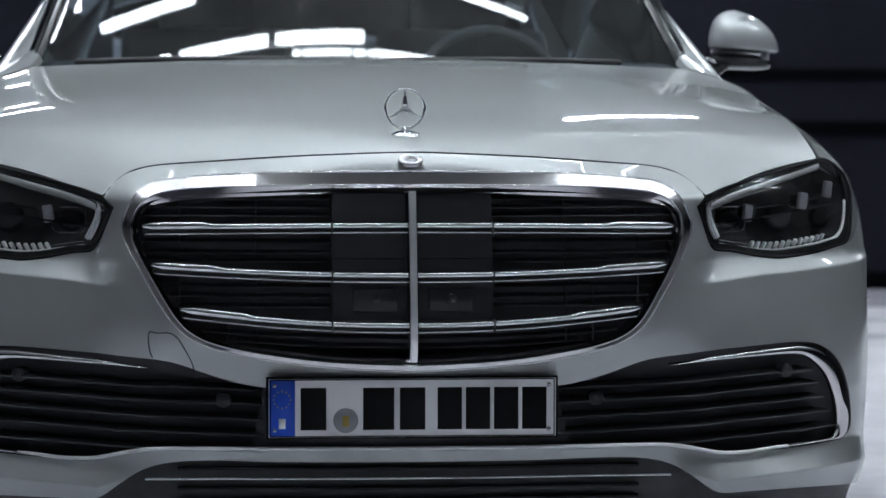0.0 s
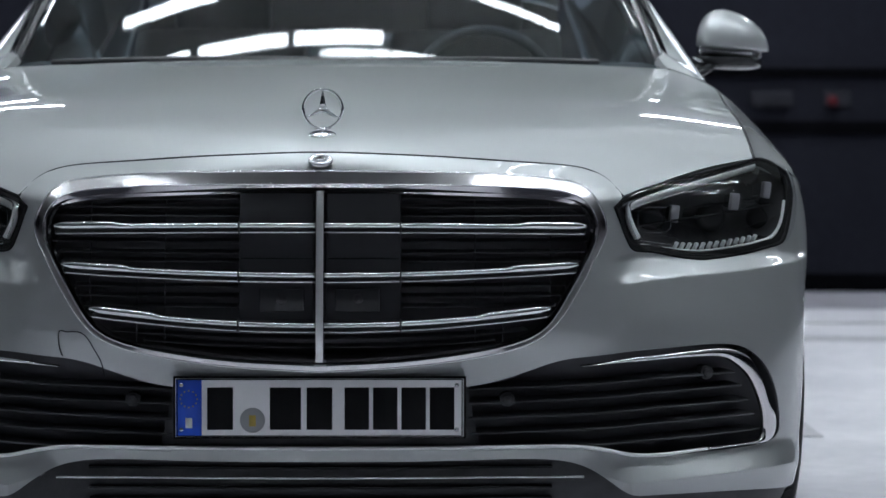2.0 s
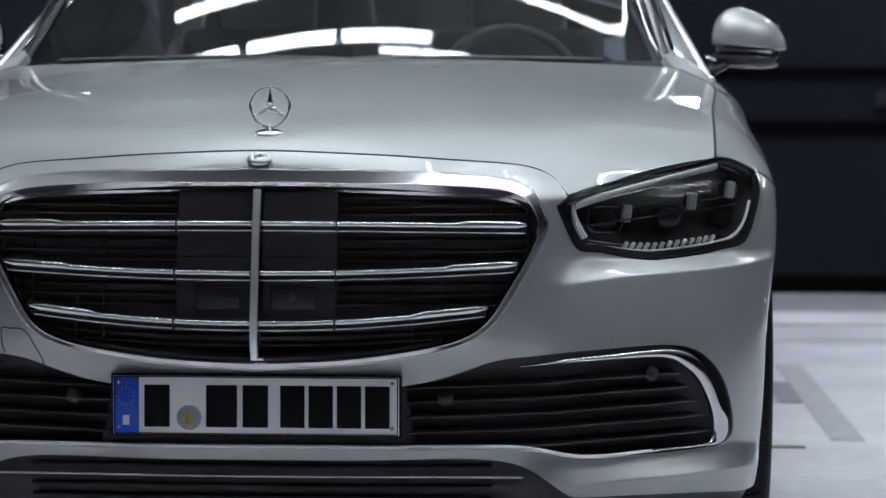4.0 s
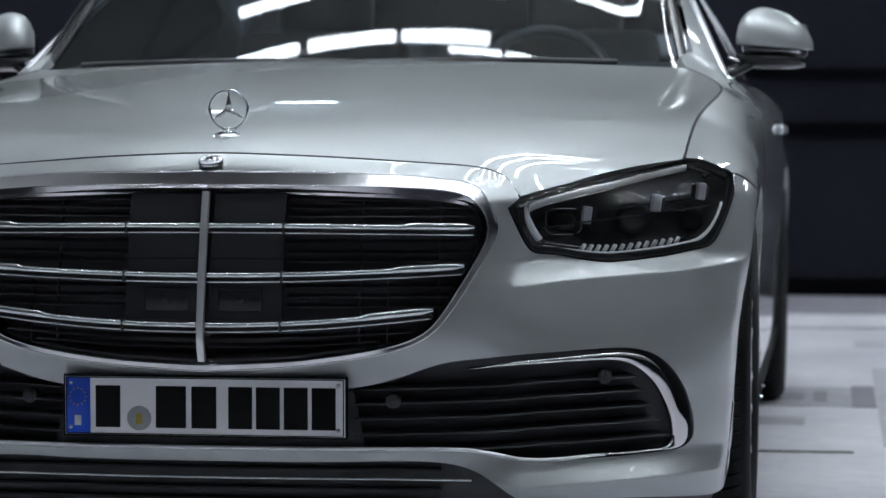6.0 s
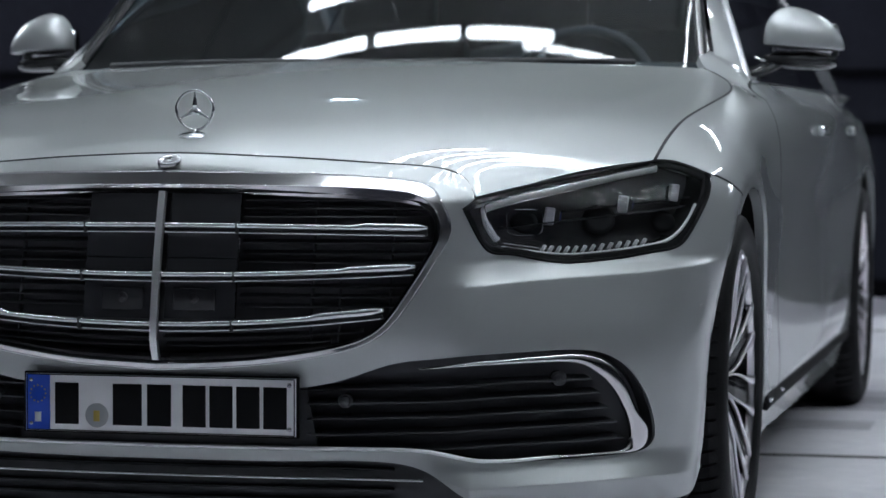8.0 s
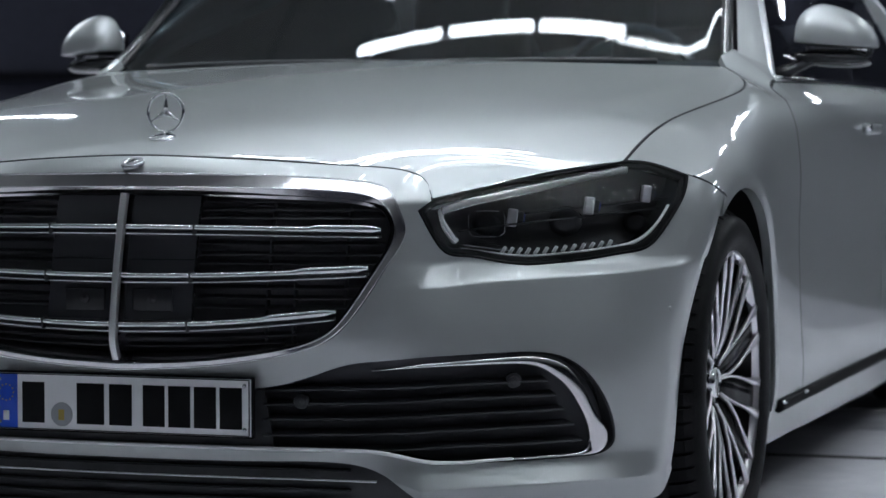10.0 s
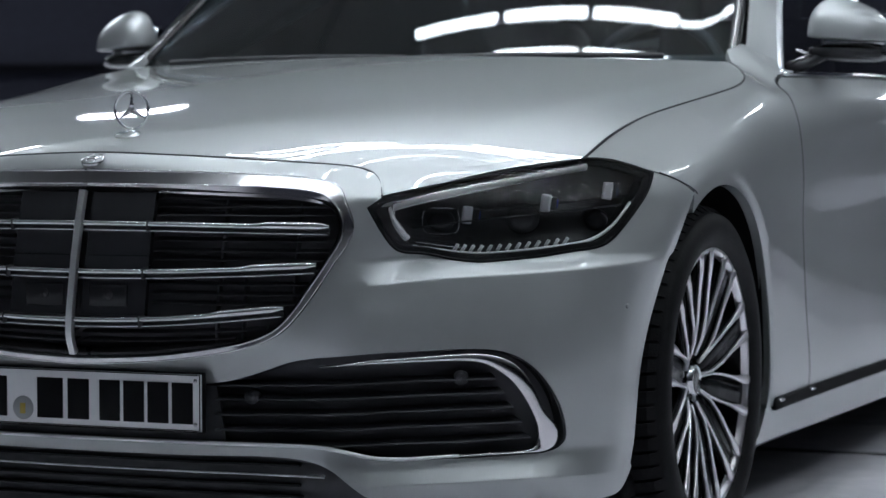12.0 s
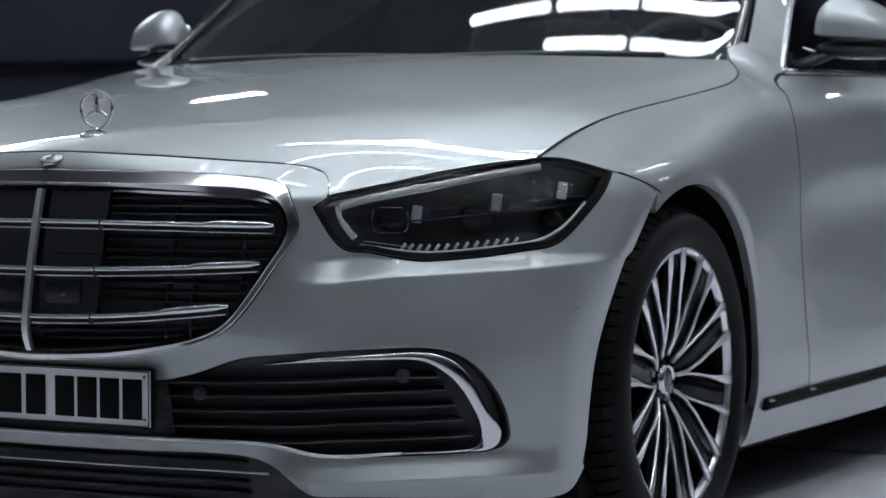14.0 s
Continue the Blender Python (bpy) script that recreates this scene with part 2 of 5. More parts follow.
def band(name, fn, outer, inner, out, material, parent, rise=0.01, sink=0.01, closed=True, k=8, lift=0.0, label="", slope=0.0, drop=0.0):
    """A raised rib between two lines on a surface, domed by rise, its edges sunk, the inner one by drop more."""
    drop = np.broadcast_to(drop, len(outer))[:, None]
    outer, inner = np.asarray(outer), np.asarray(inner)
    verts, n = [], len(outer)
    po, pi = fn(outer[:, 0], outer[:, 1]), fn(inner[:, 0], inner[:, 1])
    no, ni = normals_of(fn, outer, out(po)), normals_of(fn, inner, out(pi))
    ring = 0
    for q in range(k + 3):
        if q == 0:
            p = po - no * sink
        elif q == k + 2:
            p = pi - ni * (sink + drop)
        else:
            f = (q - 1) / k
            w = math.sin(math.pi * f) ** 0.6
            p = po + (pi - po) * f + (no + (ni - no) * f) * (rise * w + lift + slope * (1 - 2 * f) - drop * f)
        verts += [tuple(v) for v in p]
        ring += 1
    faces = []
    for q in range(ring - 1):
        for i in range(n if closed else n - 1):
            j = (i + 1) % n
            faces.append((q * n + i, q * n + j, (q + 1) * n + j, (q + 1) * n + i))
    if not closed:
        faces.append(tuple(q * n for q in range(ring)))
        faces.append(tuple(q * n + n - 1 for q in range(ring))[::-1])
    bm = raw(verts, faces)
    bmesh.ops.recalc_face_normals(bm, faces=bm.faces[:])
    return part(name, bm, material, parent, label)


def rod(path, w, h, up, n=8, power=2.6):
    """A rounded bar along a path; w across, h along up; w and h may be lists."""
    path = np.asarray(path, float)
    w, h = np.broadcast_to(w, len(path)), np.broadcast_to(h, len(path))
    t = np.gradient(path, axis=0)
    t /= np.linalg.norm(t, axis=1, keepdims=True)
    u = np.asarray(up, float) - (t * np.asarray(up, float)).sum(1, keepdims=True) * t
    u /= np.linalg.norm(u, axis=1, keepdims=True)
    s = np.cross(t, u)
    verts, faces = [], []
    for i in range(len(path)):
        for j in range(n):
            a = 2 * math.pi * j / n
            ca, sa = math.cos(a), math.sin(a)
            ca, sa = math.copysign(abs(ca) ** (2 / power), ca), math.copysign(abs(sa) ** (2 / power), sa)
            verts.append(tuple(path[i] + s[i] * ca * w[i] / 2 + u[i] * sa * h[i] / 2))
    for i in range(len(path) - 1):
        for j in range(n):
            q = (j + 1) % n
            faces.append((i * n + j, i * n + q, (i + 1) * n + q, (i + 1) * n + j))
    faces.append(tuple(range(n))[::-1])
    faces.append(tuple((len(path) - 1) * n + j for j in range(n)))
    bm = raw(verts, faces)
    bmesh.ops.recalc_face_normals(bm, faces=bm.faces[:])
    return bm


def spline(xs, ys, q):
    """Natural cubic spline through (xs, ys[..., k]) along the first axis of ys, at q."""
    xs, ys, q = np.asarray(xs, float), np.asarray(ys, float), np.asarray(q, float)
    n = len(xs)
    h = np.diff(xs)
    a = np.zeros((n, n))
    b = np.zeros((n,) + ys.shape[1:])
    a[0, 0] = a[-1, -1] = 1
    for i in range(1, n - 1):
        a[i, i - 1:i + 2] = h[i - 1], 2 * (h[i - 1] + h[i]), h[i]
        b[i] = 6 * ((ys[i + 1] - ys[i]) / h[i] - (ys[i] - ys[i - 1]) / h[i - 1])
    m = np.linalg.solve(a, b.reshape(n, -1)).reshape(b.shape)
    i = np.clip(np.searchsorted(xs, q) - 1, 0, n - 2)
    ex = (None,) * (ys.ndim - 1)
    t, w = (q - xs[i])[(...,) + ex], h[i][(...,) + ex]
    c = (ys[i + 1] - ys[i]) / w - w * (2 * m[i] + m[i + 1]) / 6
    return ys[i] + t * (c + t * (m[i] / 2 + t * (m[i + 1] - m[i]) / (6 * w)))


def net(us, vs, rows, u, v):
    """Smooth surface value at the pairs (u, v): rows[i][j] stands at us[j], vs[i]."""
    u, v = np.broadcast_arrays(np.asarray(u, float), np.asarray(v, float))
    shape = u.shape
    u, v = u.ravel(), v.ravel()
    along = spline(us, np.asarray(rows, float).T, u)          # (k, len(vs))
    out = np.empty(len(u))
    # second direction, point by point, through one linear map of the spline
    basis = spline(vs, np.eye(len(vs)), v)                      # (k, len(vs))
    out = (along * basis).sum(1)
    return out.reshape(shape)


def steady(xs, ys, q):
    """Curve through (xs[j], ys[k, j]) at q[k], row by row, that never swings past its points."""
    xs = np.asarray(xs, float)
    h = np.diff(xs)
    d = np.diff(ys, axis=1) / h
    w1, w2 = 2 * h[1:] + h[:-1], h[1:] + 2 * h[:-1]
    same = d[:, 1:] * d[:, :-1] > 0
    safe = np.where(same, w1 / np.where(same, d[:, :-1], 1) + w2 / np.where(same, d[:, 1:], 1), 1)
    m = np.zeros_like(ys)
    m[:, 1:-1] = np.where(same, (w1 + w2) / safe, 0)
    m[:, 0], m[:, -1] = d[:, 0], d[:, -1]
    i = np.clip(np.searchsorted(xs, q) - 1, 0, len(xs) - 2)
    k = np.arange(len(q))
    t = (q - xs[i]) / h[i]
    y0, y1, m0, m1 = ys[k, i], ys[k, i + 1], m[k, i] * h[i], m[k, i + 1] * h[i]
    inside_ = y0 * (1 + 2 * t) * (1 - t) ** 2 + m0 * t * (1 - t) ** 2 + y1 * t * t * (3 - 2 * t) + m1 * t * t * (t - 1)
    return np.where(t > 1, y1 + m1 * (t - 1), np.where(t < 0, y0 + m0 * t, inside_))


# front of the body: plan curves at ten heights, from the middle (0) round the corner (8)
FRONT_S = [-8, -7, -6, -5, -4, -3, -2, -1, 0, 1, 2, 3, 4, 5, 6, 7, 8]
FRONT_Z = [0.15, 0.232, 0.278, 0.31, 0.40, 0.50, 0.60, 0.635, 0.74, 0.81]
FRONT_X = [
    [0, 0.17, 0.33, 0.50, 0.58, 0.68, 0.80, 0.885, 0.915],
    [0, 0.17, 0.33, 0.50, 0.58, 0.68, 0.81, 0.902, 0.934],
    [0, 0.17, 0.33, 0.50, 0.58, 0.68, 0.81, 0.905, 0.940],
    [0, 0.17, 0.33, 0.50, 0.58, 0.68, 0.812, 0.909, 0.945],
    [0, 0.17, 0.33, 0.50, 0.58, 0.68, 0.817, 0.916, 0.954],
    [0, 0.17, 0.33, 0.50, 0.58, 0.68, 0.822, 0.922, 0.960],
    [0, 0.17, 0.33, 0.50, 0.58, 0.68, 0.822, 0.924, 0.963],
    [0, 0.17, 0.33, 0.50, 0.58, 0.68, 0.822, 0.926, 0.965],
    [0, 0.17, 0.33, 0.50, 0.58, 0.68, 0.82, 0.928, 0.967],
    [0, 0.17, 0.33, 0.50, 0.58, 0.68, 0.82, 0.91, 0.962],
]
FRONT_Y = [
    [0.03, 0.034, 0.045, 0.060, 0.078, 0.11, 0.195, 0.33, 0.495],
    [-0.019, -0.015, -0.002, 0.023, 0.046, 0.083, 0.169, 0.308, 0.490],
    [-0.018, -0.014, -0.001, 0.025, 0.050, 0.090, 0.178, 0.316, 0.495],
    [-0.018, -0.014, 0.000, 0.027, 0.052, 0.090, 0.178, 0.32, 0.50],
    [-0.014, -0.010, 0.004, 0.030, 0.055, 0.091, 0.177, 0.326, 0.522],
    [-0.055, -0.050, -0.033, 0.025, 0.062, 0.107, 0.192, 0.345, 0.545],
    [-0.0407, -0.037, -0.020, 0.037, 0.092, 0.137, 0.226, 0.377, 0.568],
    [-0.034, -0.029, -0.011, 0.044, 0.142, 0.185, 0.286, 0.430, 0.595],
    [-0.007, -0.003, 0.018, 0.068, 0.132, 0.222, 0.350, 0.51, 0.67],
    [0.018, 0.032, 0.098, 0.192, 0.215, 0.272, 0.39, 0.565, 0.74],
]


def bend(v, k):
    """Zero below, v above, with a small rounding k."""
    return k * np.logaddexp(0, v / k)


def lamp_crease(s):
    """Height of the sharp crease under the headlamp."""
    return np.interp(np.abs(s), [0, 3.5, 4, 5, 6, 7.2, 8], [0.588, 0.589, 0.592, 0.603, 0.613, 0.622, 0.626])


def lip_crease(s):
    """Height of the sharp front edge of the lower lip."""
    return np.interp(np.abs(s), [0, 3.0, 3.8, 5, 6, 6.5, 7.3, 8], [0.245, 0.245, 0.227, 0.236, 0.241, 0.240, 0.235, 0.234])


def front(s, z):
    s, z = np.broadcast_arrays(np.asarray(s, float), np.asarray(z, float))
    a, g = np.abs(s), np.sign(s) + (s == 0)
    full_x = [[-v for v in r[:0:-1]] + r for r in FRONT_X]
    full_y = [r[:0:-1] + r for r in FRONT_Y]
    fa, fz = a.ravel(), z.ravel()
    x = g * steady(FRONT_Z, spline(FRONT_S, np.array(full_x, float).T, fa), fz).reshape(a.shape)
    rows = spline(FRONT_S, np.array(full_y, float).T, fa)
    low, high = steady(FRONT_Z[:7], rows[:, :7], fz), steady(FRONT_Z[7:], rows[:, 7:], fz)
    # between the crease and the lamp the skin leans back
    zc = lamp_crease(fa)
    foot = steady(FRONT_Z[:7], rows[:, :7], zc)
    lean = (rows[:, 7] - foot) / (0.635 - zc) - (rows[:, 6] - rows[:, 5]) / 0.1
    y = np.where(fz < 0.635, low + lean * bend(fz - zc, 0.0012), high)
    # the lower lip stands out to its edge and falls back below it
    zl = lip_crease(fa)
    amount = 0.027 * np.clip((fa - 2.9) / 0.9, 0, 1) * np.clip((8.3 - fa) / 1.2, 0.3, 1)
    rise = np.clip((fz - zl) / (0.284 - zl), -1, 1)
    y = y - amount * np.where(fz > zl, (1 - rise) ** 1.25, np.clip(1 - (zl - fz) / 0.09, 0, 1))
    y = y + 0.012 * np.clip((0.2965 - fz) / 0.0245, 0, 1.5) * (1 - np.clip((fa - 2.0) / 0.9, 0, 1))
    return np.stack([x, y.reshape(a.shape), z], -1)


# flank of the body: half width along the car at nine heights
SIDE_Y = [0.40, 0.62, 0.87, 1.20, 1.60, 2.20, 3.00, 4.10, 4.75, 5.10]
SIDE_Z = [0.16, 0.28, 0.40, 0.55, 0.70, 0.80, 0.86, 0.895, 0.92, 0.96, 1.02]
SIDE_X = [
    [0.915, 0.930, 0.938, 0.922, 0.908, 0.908, 0.908, 0.92, 0.89, 0.78],
    [0.925, 0.953, 0.962, 0.953, 0.948, 0.948, 0.948, 0.948, 0.91, 0.80],
    [0.932, 0.961, 0.974, 0.960, 0.951, 0.951, 0.951, 0.957, 0.92, 0.81],
    [0.938, 0.967, 0.981, 0.964, 0.950, 0.949, 0.949, 0.965, 0.93, 0.82],
    [0.930, 0.971, 0.983, 0.969, 0.957, 0.956, 0.956, 0.970, 0.93, 0.82],
    [0.855, 0.937, 0.965, 0.961, 0.965, 0.970, 0.970, 0.965, 0.92, 0.81],
    [0.795, 0.885, 0.920, 0.940, 0.956, 0.967, 0.967, 0.950, 0.90, 0.79],
    [0.750, 0.845, 0.878, 0.919, 0.945, 0.960, 0.960, 0.935, 0.89, 0.78],
    [0.720, 0.810, 0.843, 0.898, 0.933, 0.950, 0.950, 0.925, 0.88, 0.77],
    [0.670, 0.760, 0.795, 0.865, 0.900, 0.920, 0.920, 0.905, 0.86, 0.75],
    [0.580, 0.670, 0.715, 0.800, 0.840, 0.885, 0.885, 0.870, 0.83, 0.72],
]


def side(y, z, g=1):
    y, z = np.broadcast_arrays(np.asarray(y, float), np.asarray(z, float))
    return np.stack([g * net(SIDE_Y, SIDE_Z, SIDE_X, y, z), y, z], -1)


HOOD_Y = [-0.05, 0.03, 0.08, 0.16, 0.28, 0.41, 0.91, 1.40, 1.70]
HOOD_MID = [0.790, 0.826, 0.843, 0.863, 0.885, 0.905, 0.975, 1.034, 1.062]
HOOD_DROP = [0.42, 0.38, 0.345, 0.283, 0.172, 0.106, 0.066, 0.062, 0.024]


def hood(x, y):
    x, y = np.broadcast_arrays(np.asarray(x, float), np.asarray(y, float))
    z = spline(HOOD_Y, HOOD_MID, y) - spline(HOOD_Y, HOOD_DROP, y) * x ** 2
    over = (np.abs(x) - spline([0.0, 0.23, 0.6, 1.0, 1.5], [0.46, 0.55, 0.65, 0.72, 0.80], y)) / 0.012
    z = z - 0.068 * 0.012 * np.logaddexp(0, over) * (0.5 - 0.5 * np.cos(np.pi * np.clip((y - 0.05) / 0.45, 0, 1)))
    return np.stack([x, y, z], -1)

# ---- car: lines on the body ----
LAMP = np.vstack([
    curve([(3.36, 0.731), (3.69, 0.7525)], 6)[:-1],
    curve([(3.69, 0.7525), (4.65, 0.7745), (5.5, 0.799), (6.17, 0.8195)], 40)[:-1],
    curve([(6.17, 0.8195), (6.42, 0.8172), (6.75, 0.8060), (7.13, 0.7885)], 20)[:-1],
    curve([(7.13, 0.7885), (7.06, 0.762), (6.95, 0.728), (6.81, 0.692), (6.64, 0.660), (6.31, 0.6465), (5.9, 0.637), (5.25, 0.6285)], 60)[:-1],
    curve([(5.25, 0.6285), (4.87, 0.634), (4.36, 0.644), (3.90, 0.652), (3.67, 0.678), (3.51, 0.704), (3.36, 0.731)], 36)[:-1],
])
GRILLE_OUT = front_curve([(0, 0.797), (1.05, 0.793), (2.03, 0.786), (2.51, 0.778), (2.76, 0.770), (2.94, 0.754), (3.07, 0.728), (3.145, 0.7025), (3.12, 0.677),
                    (2.98, 0.641), (2.81, 0.5955), (2.64, 0.55), (2.48, 0.515), (2.33, 0.4955), (2.04, 0.478), (1.53, 0.4625), (0.88, 0.450), (0, 0.4412)], 200)
GRILLE_IN = front_curve([(0, 0.7607), (0.9, 0.760), (1.7, 0.7575), (2.43, 0.752), (2.71, 0.743), (2.88, 0.727), (2.97, 0.698), (2.944, 0.672),
                   (2.82, 0.631), (2.64, 0.581), (2.48, 0.5356), (2.33, 0.5088), (2.1, 0.4915), (1.6, 0.4757), (0.88, 0.4615), (0, 0.4545)], 200)
INTAKE = np.vstack([
    curve([(0, 0.4065), (0.9, 0.4062), (1.47, 0.4065), (1.86, 0.415), (2.22, 0.434), (2.51, 0.452), (2.75, 0.459)], 40)[:-1],
    front_curve([(2.75, 0.459), (3.5, 0.466), (4.5, 0.471), (5.16, 0.4755), (5.54, 0.4748), (5.80, 0.4650), (6.118, 0.4300), (6.385, 0.3686), (6.480, 0.323), (6.475, 0.302), (6.39, 0.2893), (6.209, 0.2828)], 150)[:-1],
    curve([(6.209, 0.2828), (5.8, 0.2805), (4.5, 0.2755), (4.02, 0.276), (3.6, 0.280), (3.2, 0.287), (2.82, 0.2945), (2.3, 0.2968), (1.2, 0.297), (0, 0.2965)], 60),
])
HOOD_LINE = curve([(0, 0.0455), (0.10, 0.049), (0.19, 0.065), (0.35, 0.120), (0.46, 0.168), (0.505, 0.172), (0.53, 0.155), (0.548, 0.125), (0.557, 0.110)], 50)
HOOD_SEAM = curve([(0.838, 0.415), (0.842, 0.56), (0.849, 0.83), (0.860, 1.07), (0.869, 1.22), (0.872, 1.30), (0.865, 1.37), (0.842, 1.44), (0.78, 1.545)], 60)
SEAM_3D = hood(HOOD_SEAM[:, 0], HOOD_SEAM[:, 1])
LINE_3D = hood(HOOD_LINE[:, 0], HOOD_LINE[:, 1])
LINE_S = np.interp(HOOD_LINE[:, 0], FRONT_X[-2], range(9))


def smooth01(v):
    v = np.clip(v, 0, 1)
    return v * v * (3 - 2 * v)


def arch_dip(p, g=1):
    """Turns the skin in towards the edge of the wheel arch."""
    r = np.hypot(p[..., 1] - 0.871, p[..., 2] - 0.356)
    p[..., 0] -= g * 0.006 * (1 - smooth01((r - 0.404) / 0.036))
    return p


def fascia(s, z):
    """The front, bent back at its upper edge to meet the hood."""
    p = front(s, z)
    a = np.abs(np.asarray(s, float))
    top = spline(LINE_S[::7], LINE_3D[::7, 1:], np.minimum(a, LINE_S[-1]).ravel()).reshape(a.shape + (2,))
    yl, zl = top[..., 0], top[..., 1]
    off = yl - front(a, zl)[..., 1]
    w = np.clip((p[..., 2] - zl + 0.038) / 0.038, 0, 1) ** 1.9 * (1 - smooth01((a - 3.6) / 0.5))
    p[..., 1] += off * w
    # round the corner the skin runs over into the flank
    w = smooth01((a - 7.0) / 0.75)
    wide = flank(1)(np.maximum(p[..., 1], 0.41), p[..., 2])[..., 0]
    p[..., 0] = np.sign(p[..., 0]) * (np.abs(p[..., 0]) + (wide - np.abs(p[..., 0])) * w)
    return p


# upper edge of the flank: hood joint, pillar foot, then the window line
TOP_Y = np.array([0.40, 0.70, 0.95, 1.10, 1.20, 1.30, 1.42, 1.54, 1.62, 1.70, 1.85, 2.2, 3.2, 5.2])
TOP_X = np.array([0.838, 0.845, 0.854, 0.862, 0.868, 0.872, 0.850, 0.784, 0.793, 0.815, 0.862, 0.897, 0.897, 0.76])
TOP_Z = np.r_[hood(TOP_X[:8], TOP_Y[:8])[:, 2], 1.052, 1.056, 1.02, 1.0, 1.0, 1.0]


def along(ys, xs, q):
    q = np.asarray(q, float)
    return steady(xs, np.broadcast_to(ys, (q.size, len(xs))), q.ravel()).reshape(q.shape)


def flank(g):
    def fn(y, z):
        p = side(y, z)
        y, z, x = p[..., 1], p[..., 2], p[..., 0]
        xs, zs = along(TOP_X, TOP_Y, y), along(TOP_Z, TOP_Y, y)
        # forward: eased in to the hood joint; further back: a shoulder crease below it
        eased = x + (xs - side(y, zs)[..., 0]) * smooth01((z - zs + 0.10) / 0.10)
        zc = spline([0.4, 0.62, 0.86, 1.1, 1.39, 1.6, 2.2, 3.2, 5.2], [0.79, 0.845, 0.880, 0.908, 0.936, 0.947, 0.955, 0.955, 0.955], y.ravel()).reshape(y.shape)
        xc = spline([0.4, 0.62, 0.86, 1.0, 1.1, 1.2, 1.39, 1.6, 2.2, 3.2, 5.2], [0.85, 0.893, 0.902, 0.907, 0.911, 0.915, 0.922, 0.931, 0.950, 0.950, 0.78], y.ravel()).reshape(y.shape)
        low = np.where(z < zc, x + (xc - side(y, zc)[..., 0]) * smooth01((z - zc + 0.16) / 0.16), xc - 0.35 * (z - zc))
        u = (z - zc) / np.maximum(zs - zc, 0.02)
        high = xc + (xs - xc) * (0.8 * u + 0.2 * u * np.abs(u))
        k = 0.0012
        creased = -k * np.logaddexp(-low / k, -high / k)
        f = smooth01((y - 0.66) / 0.30) * (1 - smooth01((y - 3.3) / 0.5))
        xe, ze = np.interp(y, SEAM_3D[:, 1], SEAM_3D[:, 0]), np.interp(y, SEAM_3D[:, 1], SEAM_3D[:, 2])
        lip = (xe - xs) * smooth01((z - ze + 0.014) / 0.014) * (y < 1.54)
        p[..., 0] = g * (eased + (creased - eased) * f + lip)
        return arch_dip(p, g)
    return fn


def out_front(p):
    return p - np.array([0, 1.6, 0.5])


def out_up(p):
    return np.broadcast_to([0.0, 0.0, 1.0], p.shape)


def out_side(g):
    return lambda p: np.broadcast_to([g * 1.0, 0.0, 0.3], p.shape)


car = tagged(new("car"), "silver luxury saloon car parked with wheels straight on concrete floor", "car")
F_SCALE, STEP = (0.115, 1.0), 0.014

# ---- car: bumper, hood, fenders, doors ----
under_lamp = np.vstack([LAMP[5::-1], LAMP[:62:-1]])
edge_right = np.vstack([
    np.stack([LINE_S, LINE_3D[:, 2] - 0.002], 1)[:-1],
    under_lamp[:-1],
    curve([(7.13, 0.7885), (7.55, 0.772), (8.04, 0.746)], 14)[:-1],
    curve([(8.04, 0.746), (8.0, 0.716), (7.92, 0.652), (7.83, 0.5786), (7.735, 0.494), (7.66, 0.411), (7.66, 0.326), (7.75, 0.233)], 50)[:-1],
    curve([(7.784, 0.233), (7.66, 0.208), (7.34, 0.188), (6.6, 0.192), (5.64, 0.203), (4.36, 0.205), (3.70, 0.2105), (3.14, 0.2405), (2.90, 0.2577), (2.595, 0.2715), (1.7, 0.274), (0, 0.272)], 110),
])


def around(right):
    """The whole line from its half: right side down, left side up."""
    left = right[::-1].copy()
    left[:, 0] *= -1
    return np.vstack([right, left[1:-1]])


sharp = []
for g in (1, -1):
    for line, first in ((lamp_crease, 3.55), (lip_crease, 3.2)):
        for off in (-0.0045, -0.0015, 0.0015, 0.0045):
            q = np.arange(first, 8.02, 0.08)
            sharp.append(np.stack([g * q, line(q) + off], 1))
sheet("front_bumper", fascia, [around(edge_right), around(GRILLE_OUT), around(INTAKE)], STEP, F_SCALE, out_front, PAINT, car, 0.02, label="silver painted front bumper skin", creases=sharp)
hood_right = np.vstack([
    HOOD_LINE + [0, 0.003],
    curve([(0.560, 0.113), (0.645, 0.218), (0.72, 0.295), (0.834, 0.410)], 24)[1:],
    HOOD_SEAM[1:] - [0.003, 0],
    curve([(0.775, 1.545), (0.6, 1.515), (0.3, 1.47), (0, 1.45)], 30)[1:],
])
sheet("hood", hood, [around(hood_right)], 0.02, (1, 1), out_up, PAINT, car, 0.025, label="silver painted hood, gently crowned")
S_SCALE = (1.0, 1.0)


def arch(cy, a0, a1, n, r=0.402):
    q = [math.radians(a0 + (a1 - a0) * i / (n - 1)) for i in range(n)]
    return [(cy + (r + 0.03 * max(0, -math.sin(a))) * math.cos(a) * (1 + 0.04 * (math.cos(a) > 0) * abs(math.cos(a))), 0.356 + r * math.sin(a)) for a in q]


